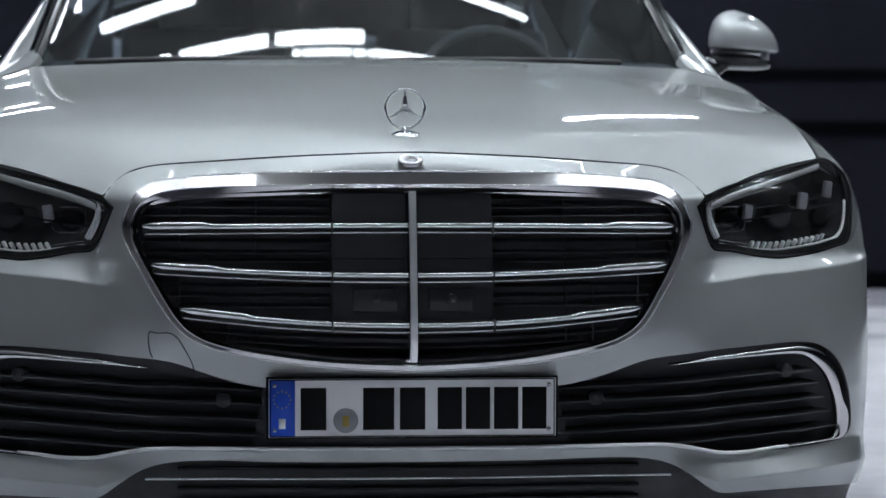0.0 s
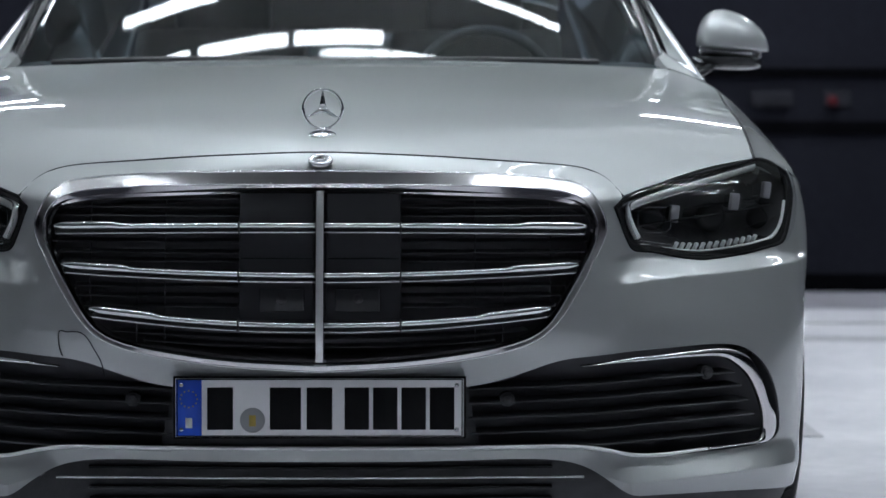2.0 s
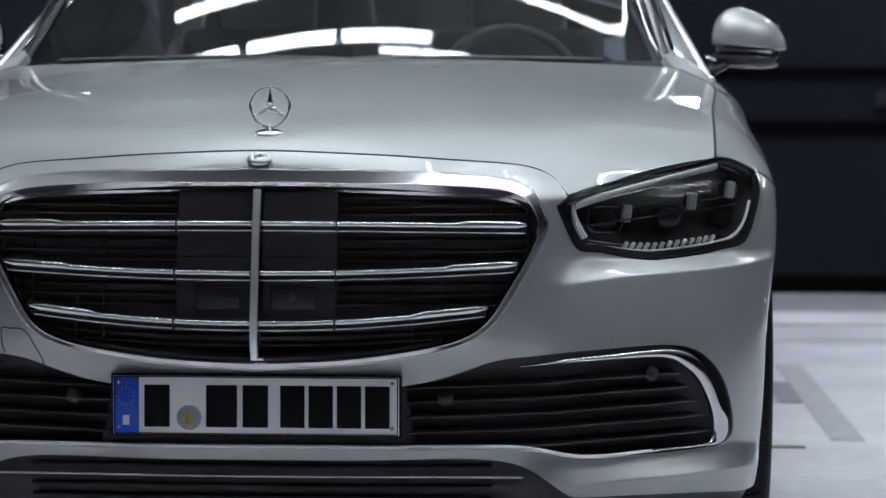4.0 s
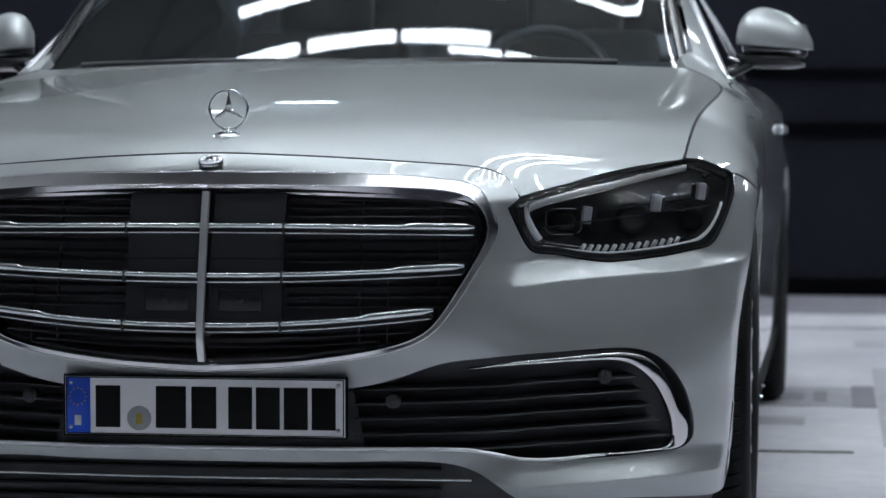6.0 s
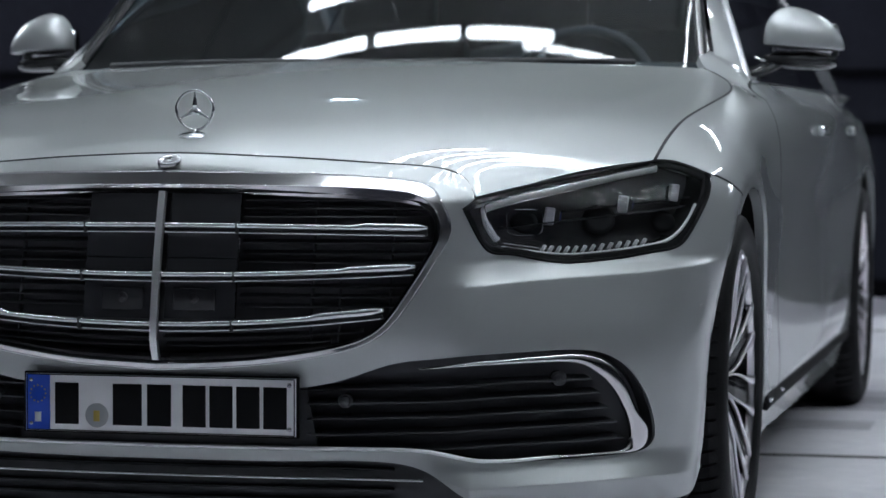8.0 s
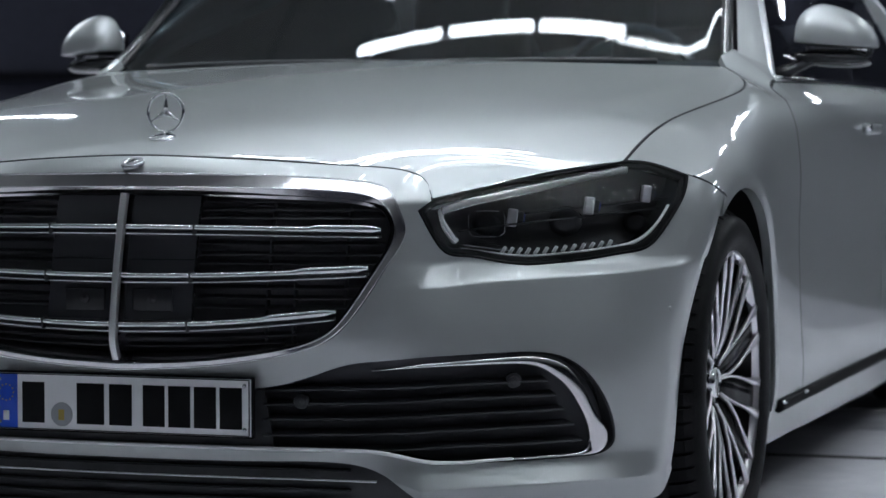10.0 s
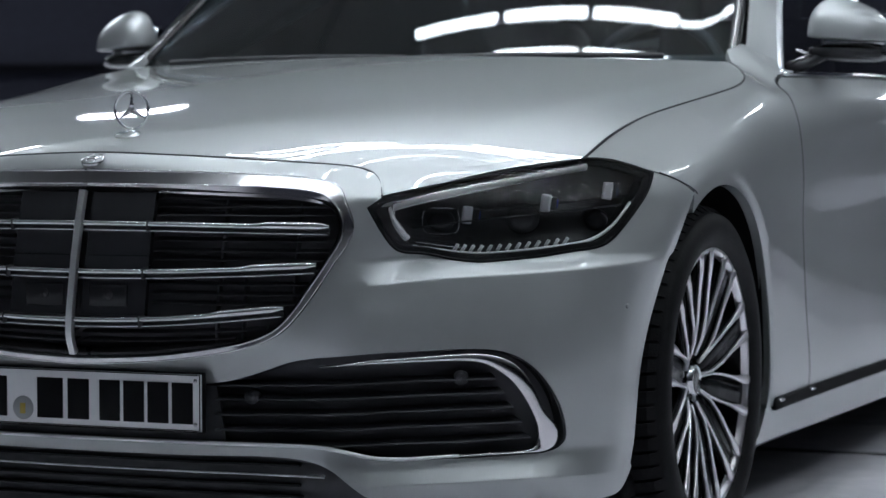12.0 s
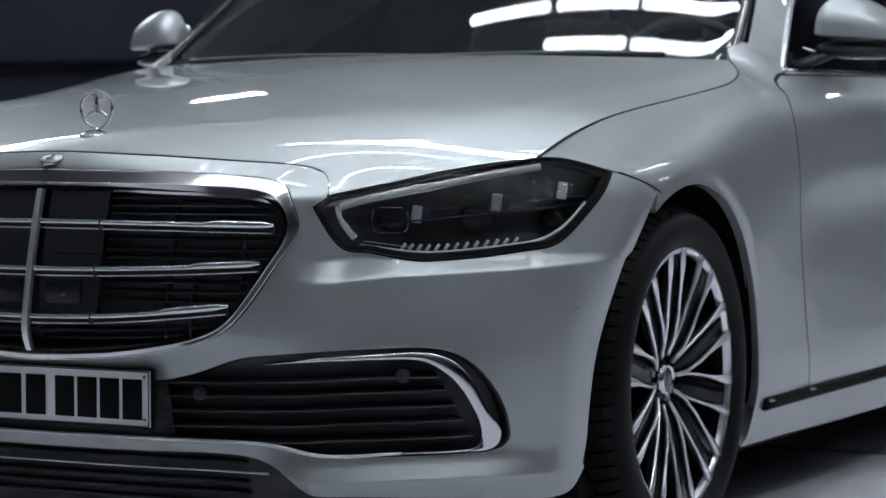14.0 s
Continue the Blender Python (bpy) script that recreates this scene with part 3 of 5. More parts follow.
seam_yz = np.stack([SEAM_3D[:, 1], SEAM_3D[:, 2]], 1)
FENDER = np.vstack([
    seam_yz,
    [(1.58, 1.050), (1.63, 1.064), (1.685, 1.055), (1.67, 1.0)],
    curve([(1.598, 0.990), (1.544, 0.967), (1.497, 0.915), (1.492, 0.858), (1.505, 0.78), (1.555, 0.5976), (1.589, 0.442), (1.618, 0.270)], 40),
    arch(0.871, -14, 119, 40),
    curve([(0.682, 0.7515), (0.63, 0.772), (0.582, 0.7885), (0.512, 0.8075), (0.456, 0.818), (0.420, 0.8205)], 16)[:-1],
])
FRONT_DOOR = np.vstack([
    curve([(1.622, 0.270), (1.593, 0.442), (1.559, 0.5976), (1.509, 0.78), (1.496, 0.858), (1.501, 0.915), (1.548, 0.965), (1.60, 0.985)], 40),
    curve([(1.64, 0.986), (2.2, 0.988), (2.72, 0.988)], 20),
    curve([(2.735, 0.98), (2.74, 0.7), (2.72, 0.45), (2.70, 0.270)], 20),
])
REAR_DOOR = np.vstack([
    curve([(2.705, 0.270), (2.725, 0.45), (2.745, 0.7), (2.74, 0.98)], 20),
    curve([(2.745, 0.988), (3.3, 0.988), (3.86, 0.985)], 20),
    curve([(3.87, 0.97), (3.85, 0.85), (3.78, 0.72)], 10),
    arch(4.087, 128, 190, 14, 0.41),
    [(3.64, 0.27)],
])
QUARTER = np.vstack([
    curve([(3.785, 0.725), (3.855, 0.85), (3.875, 0.97), (3.9, 0.99)], 12),
    curve([(4.2, 1.0), (4.7, 1.0), (5.08, 0.96)], 16),
    [(5.1, 0.9), (5.1, 0.3), (4.9, 0.24), (4.53, 0.24)],
    arch(4.087, -10, 127, 40, 0.41),
])
SILL = [(1.288, 0.262), (1.29, 0.2), (1.272, 0.175), (1.9, 0.165), (2.8, 0.160), (3.62, 0.165), (3.63, 0.262)]
doors = {}
for g, where in ((1, "driver"), (-1, "passenger")):
    fn, out = flank(g), out_side(g)
    sheet("fender", fn, [FENDER], 0.016, S_SCALE, out, PAINT, car, 0.02, label="silver painted front fender with wheel arch")
    doors[g] = sheet("front_door", fn, [FRONT_DOOR], 0.03, S_SCALE, out, PAINT, car, 0.02, label="silver painted front door")
    doors[g, 2] = sheet("rear_door", fn, [REAR_DOOR], 0.04, S_SCALE, out, PAINT, car, 0.02, label="silver painted rear door")
    sheet("rear_quarter_panel", fn, [QUARTER], 0.04, S_SCALE, out, PAINT, car, 0.02)
    sheet("side_sill", fn, [SILL], 0.03, S_SCALE, out, PAINT, car, 0.03, -0.004, "silver painted side sill")
    y = np.linspace(1.33, 3.6, 40)
    part("sill_trim", rod(fn(y, np.full(40, 0.2645)) + np.array([g * 0.003, 0, 0]), 0.016, 0.028, (0, 0, 1), 12, 3), PLATE_BLACK, car, "dark gloss strip with chrome end")
    for y0 in (1.335, 1.60):
        y = np.linspace(y0, y0 + 0.025, 5)
        part("sill_moulding", rod(fn(y, np.full(5, 0.274)) + np.array([g * 0.012, 0, 0]), 0.01, 0.008, (0, 0, 1)), CHROME, car, "small chrome moulding")
    # wheel arch lining
    for cy in (0.871, 4.087):
        v, fcs, n = [], [], 40
        for i in range(n):
            a = math.radians(-12 + 204 * i / (n - 1))
            rim = abs(float(fn(np.array([cy + 0.415 * math.cos(a)]), np.array([max(0.2, 0.356 + 0.415 * math.sin(a))]))[0, 0])) - 0.014
            for x, r in ((rim, 0.415), (rim - 0.03, 0.43), (0.60, 0.43), (0.58, 0.10)):
                v.append((g * x, cy + r * math.cos(a), 0.356 + r * math.sin(a)))
        for i in range(n - 1):
            for k in range(3):
                fcs.append((i * 4 + k, i * 4 + 4 + k, i * 4 + 5 + k, i * 4 + 1 + k))
        part("wheel_arch_lining", raw(v, fcs), PLATE_BLACK, car, "black plastic wheel arch lining")

# dark joints between the panels
part("shut_line", rod(np.vstack([LINE_3D[::-1] * [-1, 1, 1], LINE_3D[1:]]) + [0, 0.0008, -0.001], 0.0045, 0.003, (0, -0.7, 0.7), 6), SOFT_BLACK, car, "dark joint in front of the hood")
for g in (1, -1):
    part("shut_line", rod(SEAM_3D * [g, 1, 1] + [0, 0, -0.0008], 0.0055, 0.004, (g * 0.5, 0, 0.8), 6), SOFT_BLACK, car, "dark joint between hood and fender")
    q = curve([(1.585, 0.985), (1.544, 0.967), (1.497, 0.915), (1.492, 0.858), (1.505, 0.78), (1.555, 0.5976), (1.589, 0.442), (1.618, 0.270)], 60)
    part("shut_line", rod(flank(g)(q[:, 0] + 0.002, q[:, 1]) - [g * 0.0012, 0, 0], 0.005, 0.004, (g, 0, 0), 6), SOFT_BLACK, car, "dark door joint")
    q = curve([(0.585, 0.788), (0.632, 0.772), (0.684, 0.7525), (0.70, 0.745)], 20)
    part("shut_line", rod(flank(g)(q[:, 0], q[:, 1]) - [g * 0.0005, 0, 0], 0.004, 0.003, (g, 0, 0), 6), SOFT_BLACK, car, "dark joint between bumper and fender")
    rr = np.array(arch(0.871, -12, 117, 60, 0.405))
    part("arch_lip", rod(flank(g)(rr[:, 0], rr[:, 1]) + [-g * 0.004, 0, 0], 0.006, 0.008, (g, 0, 0), 8), PAINT, car, "rolled painted edge of the wheel arch")

# ---- car: grille ----
def bevelled_frame(name, fn, outer, inner, out, profile, material, parent, label):
    """A closed frame between two lines; each face of the profile (part of the width, height) keeps sharp edges."""
    po, pi = fn(outer[:, 0], outer[:, 1]), fn(inner[:, 0], inner[:, 1])
    no, ni = normals_of(fn, outer, out(po)), normals_of(fn, inner, out(pi))
    ring = lambda f, h: po + (pi - po) * f + (no + (ni - no) * f) * h
    verts, faces, n = [], [], len(outer)
    for (f0, h0), (f1, h1) in zip(profile, profile[1:]):
        base = len(verts)
        for k in range(4):
            verts += [tuple(v) for v in ring(f0 + (f1 - f0) * k / 3, h0 + (h1 - h0) * k / 3)]
        for k in range(3):
            faces += [(base + k * n + i, base + k * n + (i + 1) % n, base + (k + 1) * n + (i + 1) % n, base + (k + 1) * n + i) for i in range(n)]
    return part(name, raw(verts, faces), material, parent, label)


grille = bevelled_frame("grille", fascia, around(GRILLE_OUT), around(GRILLE_IN), out_front,
                        [(0, -0.02), (0, 0.0030), (0.05, 0.0078), (0.66, 0.0050), (0.72, 0.0050), (0.98, -0.0100), (1.0, -0.03)], FRAME_CHROME, car, "chrome-framed radiator grille with three double bars")

for name, material, f, lift, w, label in (("frame_edge", CHROME, 0.04, 0.0074, 0.0034, "thin bright outer edge of the grille frame"),
                                          ("frame_edge", CHROME, 0.69, 0.0052, 0.0030, "thin bright inner edge of the grille frame"),
                                          ("frame_gap", PLATE_BLACK, -0.06, 0.0005, 0.0030, "dark gap between grille frame and bumper")):
    edge = around(GRILLE_OUT) * (1 - f) + around(GRILLE_IN) * f
    p = fascia(edge[:, 0], edge[:, 1])
    part(name, rod(p + normals_of(fascia, edge, out_front(p)) * lift, w, w, (0, -1, 0.1), 12, 2), material, grille, label)


def inner_front(depth):
    def fn(s, z):
        p = front(s, z).copy()
        p[..., 1] = p[..., 1] + depth
        return p
    return fn


sheet("grille_backing", inner_front(0.075), [around(GRILLE_IN * [1.02, 1.0])], 0.03, F_SCALE, out_front, RECESS_BLACK, grille, 0.01, label="black backing behind the grille")
v, fcs = [], []
gl = around(GRILLE_IN)
a3, b3 = front(gl[:, 0], gl[:, 1]), inner_front(0.08)(gl[:, 0], gl[:, 1])
n = len(gl)
part("grille_shroud", raw([tuple(p) for p in a3] + [tuple(p) for p in b3], [(i, (i + 1) % n, n + (i + 1) % n, n + i) for i in range(n)]), GLOSS_BLACK, grille)


def grille_half(z):
    """How far the grille opening reaches at a height, as a place along the front."""
    lower = GRILLE_IN[int(np.argmax(GRILLE_IN[:, 0])):][::-1]
    upper = GRILLE_IN[:int(np.argmax(GRILLE_IN[:, 0])) + 1][::-1]
    return float(np.interp(z, lower[:, 1], lower[:, 0])) if z < 0.70 else float(np.interp(z, upper[:, 1], upper[:, 0]))


BARS = ((0.7005, 0.6955, 2.87), (0.612, 0.6265, 2.76), (0.523, 0.5485, 2.46))
for g in (1, -1):
    for mid_z, end_z, end_s in BARS:
        s = np.linspace(0.045, end_s, 90)
        z = mid_z + (end_z - mid_z) * (s / end_s) ** 2
        p = front(s, z) * [g, 1, 1] + [0, -0.006, 0]
        tip = np.clip((end_s - s) / 0.12, 0.25, 1) ** 0.5
        thick = 0.0105 + 0.004 * smooth01((s - end_s + 0.75) / 0.15)
        p[:, 2] += 0.002 * smooth01((s - end_s + 0.75) / 0.15)
        part("grille_bar", rod(p, 0.018 * tip, thick * tip, (0, 0, 1), 24), BAR_CHROME, grille, "chrome grille bar")
        s2 = np.linspace(0.045, end_s - 0.03, 70)
        z2 = mid_z + (end_z - mid_z) * (s2 / end_s) ** 2 - 0.0125
        part("grille_bar", rod(front(s2, z2) * [g, 1, 1] + [0, 0.0, 0], 0.014, 0.0045, (0, 0, 1), 16), BAR_CHROME, grille, "thin lower chrome grille bar")
        part("bar_underside", rod(front(s2, z2 + 0.004) * [g, 1, 1] + [0, 0.012, 0], 0.03, 0.012, (0, 0, 1), 6), GLOSS_BLACK, grille)
        for gap_s in (0.845,):
            q = front(np.array([gap_s]), np.array([mid_z + (end_z - mid_z) * (gap_s / end_s) ** 2]))[0]
            part("bar_joint", box(0.0035, 0.022, 0.022, Matrix.Translation((g * q[0], q[1] - 0.004, q[2] - 0.004))), SOFT_BLACK, grille)
    # fine louvres
    for z in (0.733, 0.748, 0.718, 0.672, 0.652, 0.636, 0.592, 0.574, 0.556, 0.50, 0.484):
        e = grille_half(z)
        s0 = 0.86 if z > 0.53 else 0.05
        s = np.linspace(s0, e, 24)
        p = inner_front(0.03)(s, np.full(24, z) + 0.0 * s) * [g, 1, 1]
        if z < 0.53:
            p[:, 2] += 0.012 * (s / e) ** 2
        part("louvre", rod(p, 0.03, 0.003, (0, -0.25, 1), 6), MATT_BLACK, grille, "thin black louvre")
    for s0, z0, z1 in ((1.70, 0.478, 0.745), (2.48, 0.54, 0.738), (2.0, 0.49, 0.60)):
        z = np.linspace(z0, z1, 10)
        part("louvre_post", rod(inner_front(0.032)(np.full(10, s0), z) * [g, 1, 1], 0.003, 0.02, (0, 1, 0), 6), MATT_BLACK, grille)
    # sensor covers beside the middle bar
    for z0, z1, name in ((0.704, 0.757, "sensor_cover"), (0.616, 0.697, "sensor_cover"), (0.532, 0.607, "sensor_cover")):
        sheet(name, lambda a, b, g=g: front(a, b) * [g, 1, 1] + [0, 0.008, 0], [[(0.07, z0), (0.84, z0), (0.84, z1), (0.07, z1)]], 0.03, F_SCALE, out_front, SENSOR_BLACK, grille, 0.012, 0, "smooth dark sensor cover")
    cam_y = float(front(np.array([0.55]), np.array([0.567]))[0, 1]) + 0.006
    window = part("camera_window", box(0.080, 0.006, 0.042, Matrix.Translation((g * 0.068, cam_y, 0.567)), 0.0025), GLOSS_BLACK, grille, "small dark camera window")
    lens_at = Matrix.Translation((g * 0.068, cam_y - 0.003, 0.569)) @ pose(0, 0, 0, 90)
    part("camera_lens", lathe([(0.0001, 0.0035), (0.004, 0.003), (0.0065, 0.001), (0.009, 0.0022), (0.010, 0.0)], 28, "z"), LENS_DARK, window, "small round camera lens").matrix_basis = lens_at
    for z in (0.641, 0.7035):
        q = front(np.linspace(0.08, 0.83, 8), np.full(8, z)) * [g, 1, 1] + [0, 0.0075, 0]
        part("cover_seam", rod(q, 0.002, 0.0016, (0, 0, 1), 6), PLATE_BLACK, grille)
z = np.linspace(0.4600, 0.76, 40)
part("grille_post", rod(front(np.zeros(40), z) + [0, -0.010, 0], 0.014, 0.0135, (1, 0, 0), 12, 7), POST_METAL, grille, "upright chrome middle bar", False)

# ---- car: lower intake ----
intake = band("lower_intake", fascia, around(INTAKE), around(INTAKE * [0.995, 1.0] + [0, -0.0]), out_front, GLOSS_BLACK, car, 0.002, 0.03, True, 4, -0.002, "wide gloss black lower air intake")
sheet("intake_backing", inner_front(0.055), [around(INTAKE)], 0.03, F_SCALE, out_front, RECESS_BLACK, intake, 0.0)
gl = around(INTAKE)
a3, b3 = front(gl[:, 0], gl[:, 1]), inner_front(0.06)(gl[:, 0], gl[:, 1])
n = len(gl)
part("intake_shroud", raw([tuple(p) for p in a3] + [tuple(p) for p in b3], [(i, (i + 1) % n, n + (i + 1) % n, n + i) for i in range(n)]), GLOSS_BLACK, intake)
def paired(a, b, marks_a, marks_b, counts):
    """Two lines cut at matching marks and sampled alike between them."""
    out = []
    for line, marks in ((a, marks_a), (b, marks_b)):
        cuts = [0] + [int(np.argmin(((line - m) ** 2).sum(1))) for m in marks] + [len(line) - 1]
        out.append(np.vstack([evenly(line[i:j + 1], n + 1)[:-1] for i, j, n in zip(cuts, cuts[1:], counts)] + [line[-1:]]))
    return out


CHROME_OUT = front_curve([(2.80, 0.4445), (3.6, 0.4545), (4.32, 0.4585), (5.165, 0.4660), (5.485, 0.4665), (5.735, 0.4562), (5.898, 0.4373), (6.08, 0.3952), (6.20, 0.3601), (6.32, 0.3379), (6.366, 0.3143), (6.335, 0.2957), (6.241, 0.2872), (6.0, 0.2836), (5.6, 0.2818), (5.17, 0.2795)], 400)
CHROME_INN = front_curve([(2.82, 0.4435), (3.6, 0.4475), (4.32, 0.4500), (5.17, 0.4540), (5.495, 0.4494), (5.688, 0.4328), (5.817, 0.4160), (5.95, 0.388), (6.05, 0.360), (6.126, 0.3319), (6.142, 0.3108), (6.105, 0.2955), (5.979, 0.2896), (5.80, 0.2882), (5.5, 0.2868), (5.17, 0.2850)], 400)
CHROME_OUT, CHROME_INN = paired(CHROME_OUT, CHROME_INN, [(5.165, 0.466), (5.898, 0.4373), (6.20, 0.3601), (6.366, 0.3143), (6.241, 0.2872), (6.0, 0.2836)], [(5.17, 0.454), (5.76, 0.424), (6.05, 0.360), (6.142, 0.3108), (6.08, 0.2925), (5.979, 0.2896)], (30, 20, 20, 24, 24, 10, 12))
for g in (1, -1):
    fn = lambda a, b, g=g: fascia(a, b) * [g, 1, 1]
    band("chrome_trim", fn, CHROME_OUT, CHROME_INN, out_front, FRAME_CHROME, intake, 0.0025, 0.005, False, 8, 0.004, "curved chrome trim round the intake end")
    for i, z in enumerate((0.424, 0.398, 0.370, 0.342, 0.312)):
        e = 5.55 + 0.1 * i
        s = np.linspace(1.62, e, 50)
        p = inner_front(0.026)(s, z - 0.018 + 0.018 * (s - 1.6) / 3.8) * [g, 1, 1]
        part("intake_slat", rod(p, 0.05, 0.004, (0, -0.12, 1), 8, 5), MATT_BLACK, intake, "black horizontal slat")
    for s0, z0 in ((2.05, 0.3845), (5.24, 0.424)):
        q = inner_front(0.004)(np.array([s0]), np.array([z0]))[0] * [g, 1, 1]
        nrm = np.array([g * 0.1, -1, 0]) if s0 < 3 else np.array([g * 0.45, -0.9, 0])
        m = Matrix.Translation(q) @ Vector(nrm).to_track_quat("Z", "Y").to_matrix().to_4x4()
        sensor = part("parking_sensor", lathe([(0.001, 0.006), (0.008, 0.0058), (0.0095, 0.004), (0.0095, 0.001), (0.0125, 0.003), (0.014, 0.0), (0.014, -0.02)], 24, "z"), SENSOR_BLACK, intake, "round black parking sensor")
        sensor.matrix_basis = m
    # gloss panel in the middle, behind the number plate
    sheet("intake_centre", lambda a, b, g=g: inner_front(0.012)(a, b) * [g, 1, 1], [[(0.0, 0.300), (1.75, 0.300), (1.62, 0.402), (0.0, 0.402)]], 0.03, F_SCALE, out_front, MATT_BLACK, intake, 0.01)
    part("round_sensor", lathe([(0.001, 0.003), (0.004, 0.003), (0.005, 0.0)], 16, "z"), PAINT, intake).matrix_basis = Matrix.Translation(front(np.array([7.17]), np.array([0.542]))[0] * [g, 1, 1]) @ Vector((g * 0.9, -0.45, 0)).to_track_quat("Z", "Y").to_matrix().to_4x4()
s = np.linspace(-5.25, 5.25, 160)
zz = np.interp(np.abs(s), INTAKE[188:][::-1, 0], INTAKE[188:][::-1, 1])
near_end = smooth01((np.abs(s) - 4.5) / 0.7)
line = front(s, zz + 0.0025 + 0.003 * near_end)
line[:, 1] -= 0.008 - 0.003 * near_end
part("chrome_line", rod(line, 0.012, 0.0075 - 0.0015 * near_end, (0, 0, 1), 8), POST_METAL, intake, "thin chrome line along the intake's lower edge")
# ---- car: lower apron ----
apron_right = np.array([(0, 0.2725), (1.7, 0.2745), (2.6, 0.272), (2.9, 0.258), (3.14, 0.2405), (3.7, 0.211), (5.0, 0.206), (7.2, 0.19), (6.8, 0.13), (0, 0.125)])
apron = sheet("lower_apron", inner_front(0.03), [around(apron_right)], 0.03, F_SCALE, out_front, MATT_BLACK, car, 0.02, label="black lower front apron")
s = np.linspace(-2.85, 2.85, 70)
part("apron_strip", rod(front(s, np.full(70, 0.2415)) + np.array([0, 0.006, 0]), 0.012, 0.0055, (0, 0, 1), 8), CHROME, apron, "thin chrome strip")
for z in (0.2585, 0.222, 0.20, 0.178):
    s = np.linspace(-2.5, 2.5, 50)
    part("apron_slat", rod(front(s, np.full(50, z)) + np.array([0, 0.022, 0]), 0.02, 0.006, (0, 0, 1), 6), GLOSS_BLACK, apron)

# ---- car: tow eye cover on the passenger side ----
TOW = curve([(-2.76, 0.462), (-2.80, 0.480), (-2.81, 0.500), (-2.74, 0.5075), (-2.63, 0.5075), (-2.50, 0.499), (-2.41, 0.473), (-2.345, 0.447), (-2.325, 0.426)], 50)
part("tow_eye_cover", rod(fascia(TOW[:, 0], TOW[:, 1]) + np.array([0, -0.0003, 0]), 0.0022, 0.0012, (0, -1, 0), 6), SOFT_BLACK, car, "hairline joint of the tow eye cover")

# ---- car: number plate ----
plate = part("number_plate", box(0.526, 0.008, 0.1125, Matrix.Translation((0, -0.066 + 0.038, 0.3735)), 0.003), PLATE_BLACK, car, "white number plate with blue band in black holder")
PY = -0.0335
part("plate_face", box(0.517, 0.003, 0.105, Matrix.Translation((0, PY, 0.3735)), 0.001), PLATE_WHITE, plate, "white embossed plate")
part("plate_band", box(0.046, 0.001, 0.103, Matrix.Translation((-0.2345, PY - 0.002, 0.3735))), PLATE_BLUE, plate, "blue band")
for x, z, w, h in ((0, 0.4245, 0.510, 0.0018), (0, 0.3225, 0.510, 0.0018), (-0.2555, 0.3735, 0.0018, 0.103), (0.2555, 0.3735, 0.0018, 0.103)):
    part("plate_border", box(w, 0.001, h, Matrix.Translation((x, PY - 0.0022, z))), PLATE_BLACK, plate)
for x, w in ((-0.178, 0.046), (-0.061, 0.056), (0.000, 0.046), (0.067, 0.044), (0.118, 0.044), (0.169, 0.044), (0.220, 0.044)):
    part("plate_bar", box(w, 0.0016, 0.076, Matrix.Translation((x - 0.0005, PY - 0.0022, 0.372)), 0.0007, 1), PLATE_BLACK, plate, "black bar")
part("plate_bar", box(0.012, 0.001, 0.018, Matrix.Translation((-0.2345, PY - 0.0028, 0.346))), PLATE_WHITE, plate, "small white bar")
for i in range(12):
    a = math.tau * i / 12
    part("plate_dot", box(0.0026, 0.0008, 0.0026, Matrix.Translation((-0.2345 + 0.015 * math.cos(a), PY - 0.0028, 0.389 + 0.015 * math.sin(a)))), SEAL_YELLOW, plate)
seal = part("plate_seal", lathe([(0.0001, 0.0016), (0.021, 0.0016), (0.0225, 0.0)], 32, "z"), SEAL_GREY, plate, "grey round seal")
seal.matrix_basis = Matrix.Translation((-0.1205, PY - 0.0015, 0.351)) @ pose(0, 0, 0, 90)
part("plate_bar", box(0.012, 0.0012, 0.020, Matrix.Translation((-0.1205, PY - 0.0035, 0.350)), 0.0005, 1), SEAL_YELLOW, plate, "yellow bar")
for x in (-0.248, 0.246):
    for z in (0.334, 0.414):
        b = part("plate_screw", lathe([(0.0001, 0.003), (0.003, 0.0025), (0.0045, 0.0)], 12, "z"), SATIN, plate)
        b.matrix_basis = Matrix.Translation((x, PY - 0.001, z)) @ pose(0, 0, 0, 90)

# ---- car: ornament and badge ----
ornament = part("hood_ornament", lathe([(0.0001, 0.005), (0.006, 0.005), (0.009, 0.0045), (0.020, 0.004), (0.0245, 0.002), (0.0255, -0.01)], 40, "z"), CHROME, car, "upright chrome ring ornament on a round foot")
ornament.matrix_basis = Matrix.Translation((0, 0.156, 0.8625)) @ pose(0, 0, 0, 14)
C = Vector((0, 0.172, 0.9105))
ring = [(C.x + 0.0365 * math.sin(a), C.y, C.z + 0.0365 * math.cos(a)) for a in np.linspace(0, math.tau, 65)]
b = part("ring", rod(ring, 0.0052, 0.0056, (0, 1, 0), 10), CHROME, ornament)
b.matrix_parent_inverse = ornament.matrix_basis.inverted()
b = part("stem", rod([(0, 0.160, 0.862), (0, 0.168, 0.869), (0, 0.172, 0.876)], [0.010, 0.006, 0.006], [0.010, 0.006, 0.007], (0, 1, 0), 12), CHROME, ornament)
b.matrix_parent_inverse = ornament.matrix_basis.inverted()
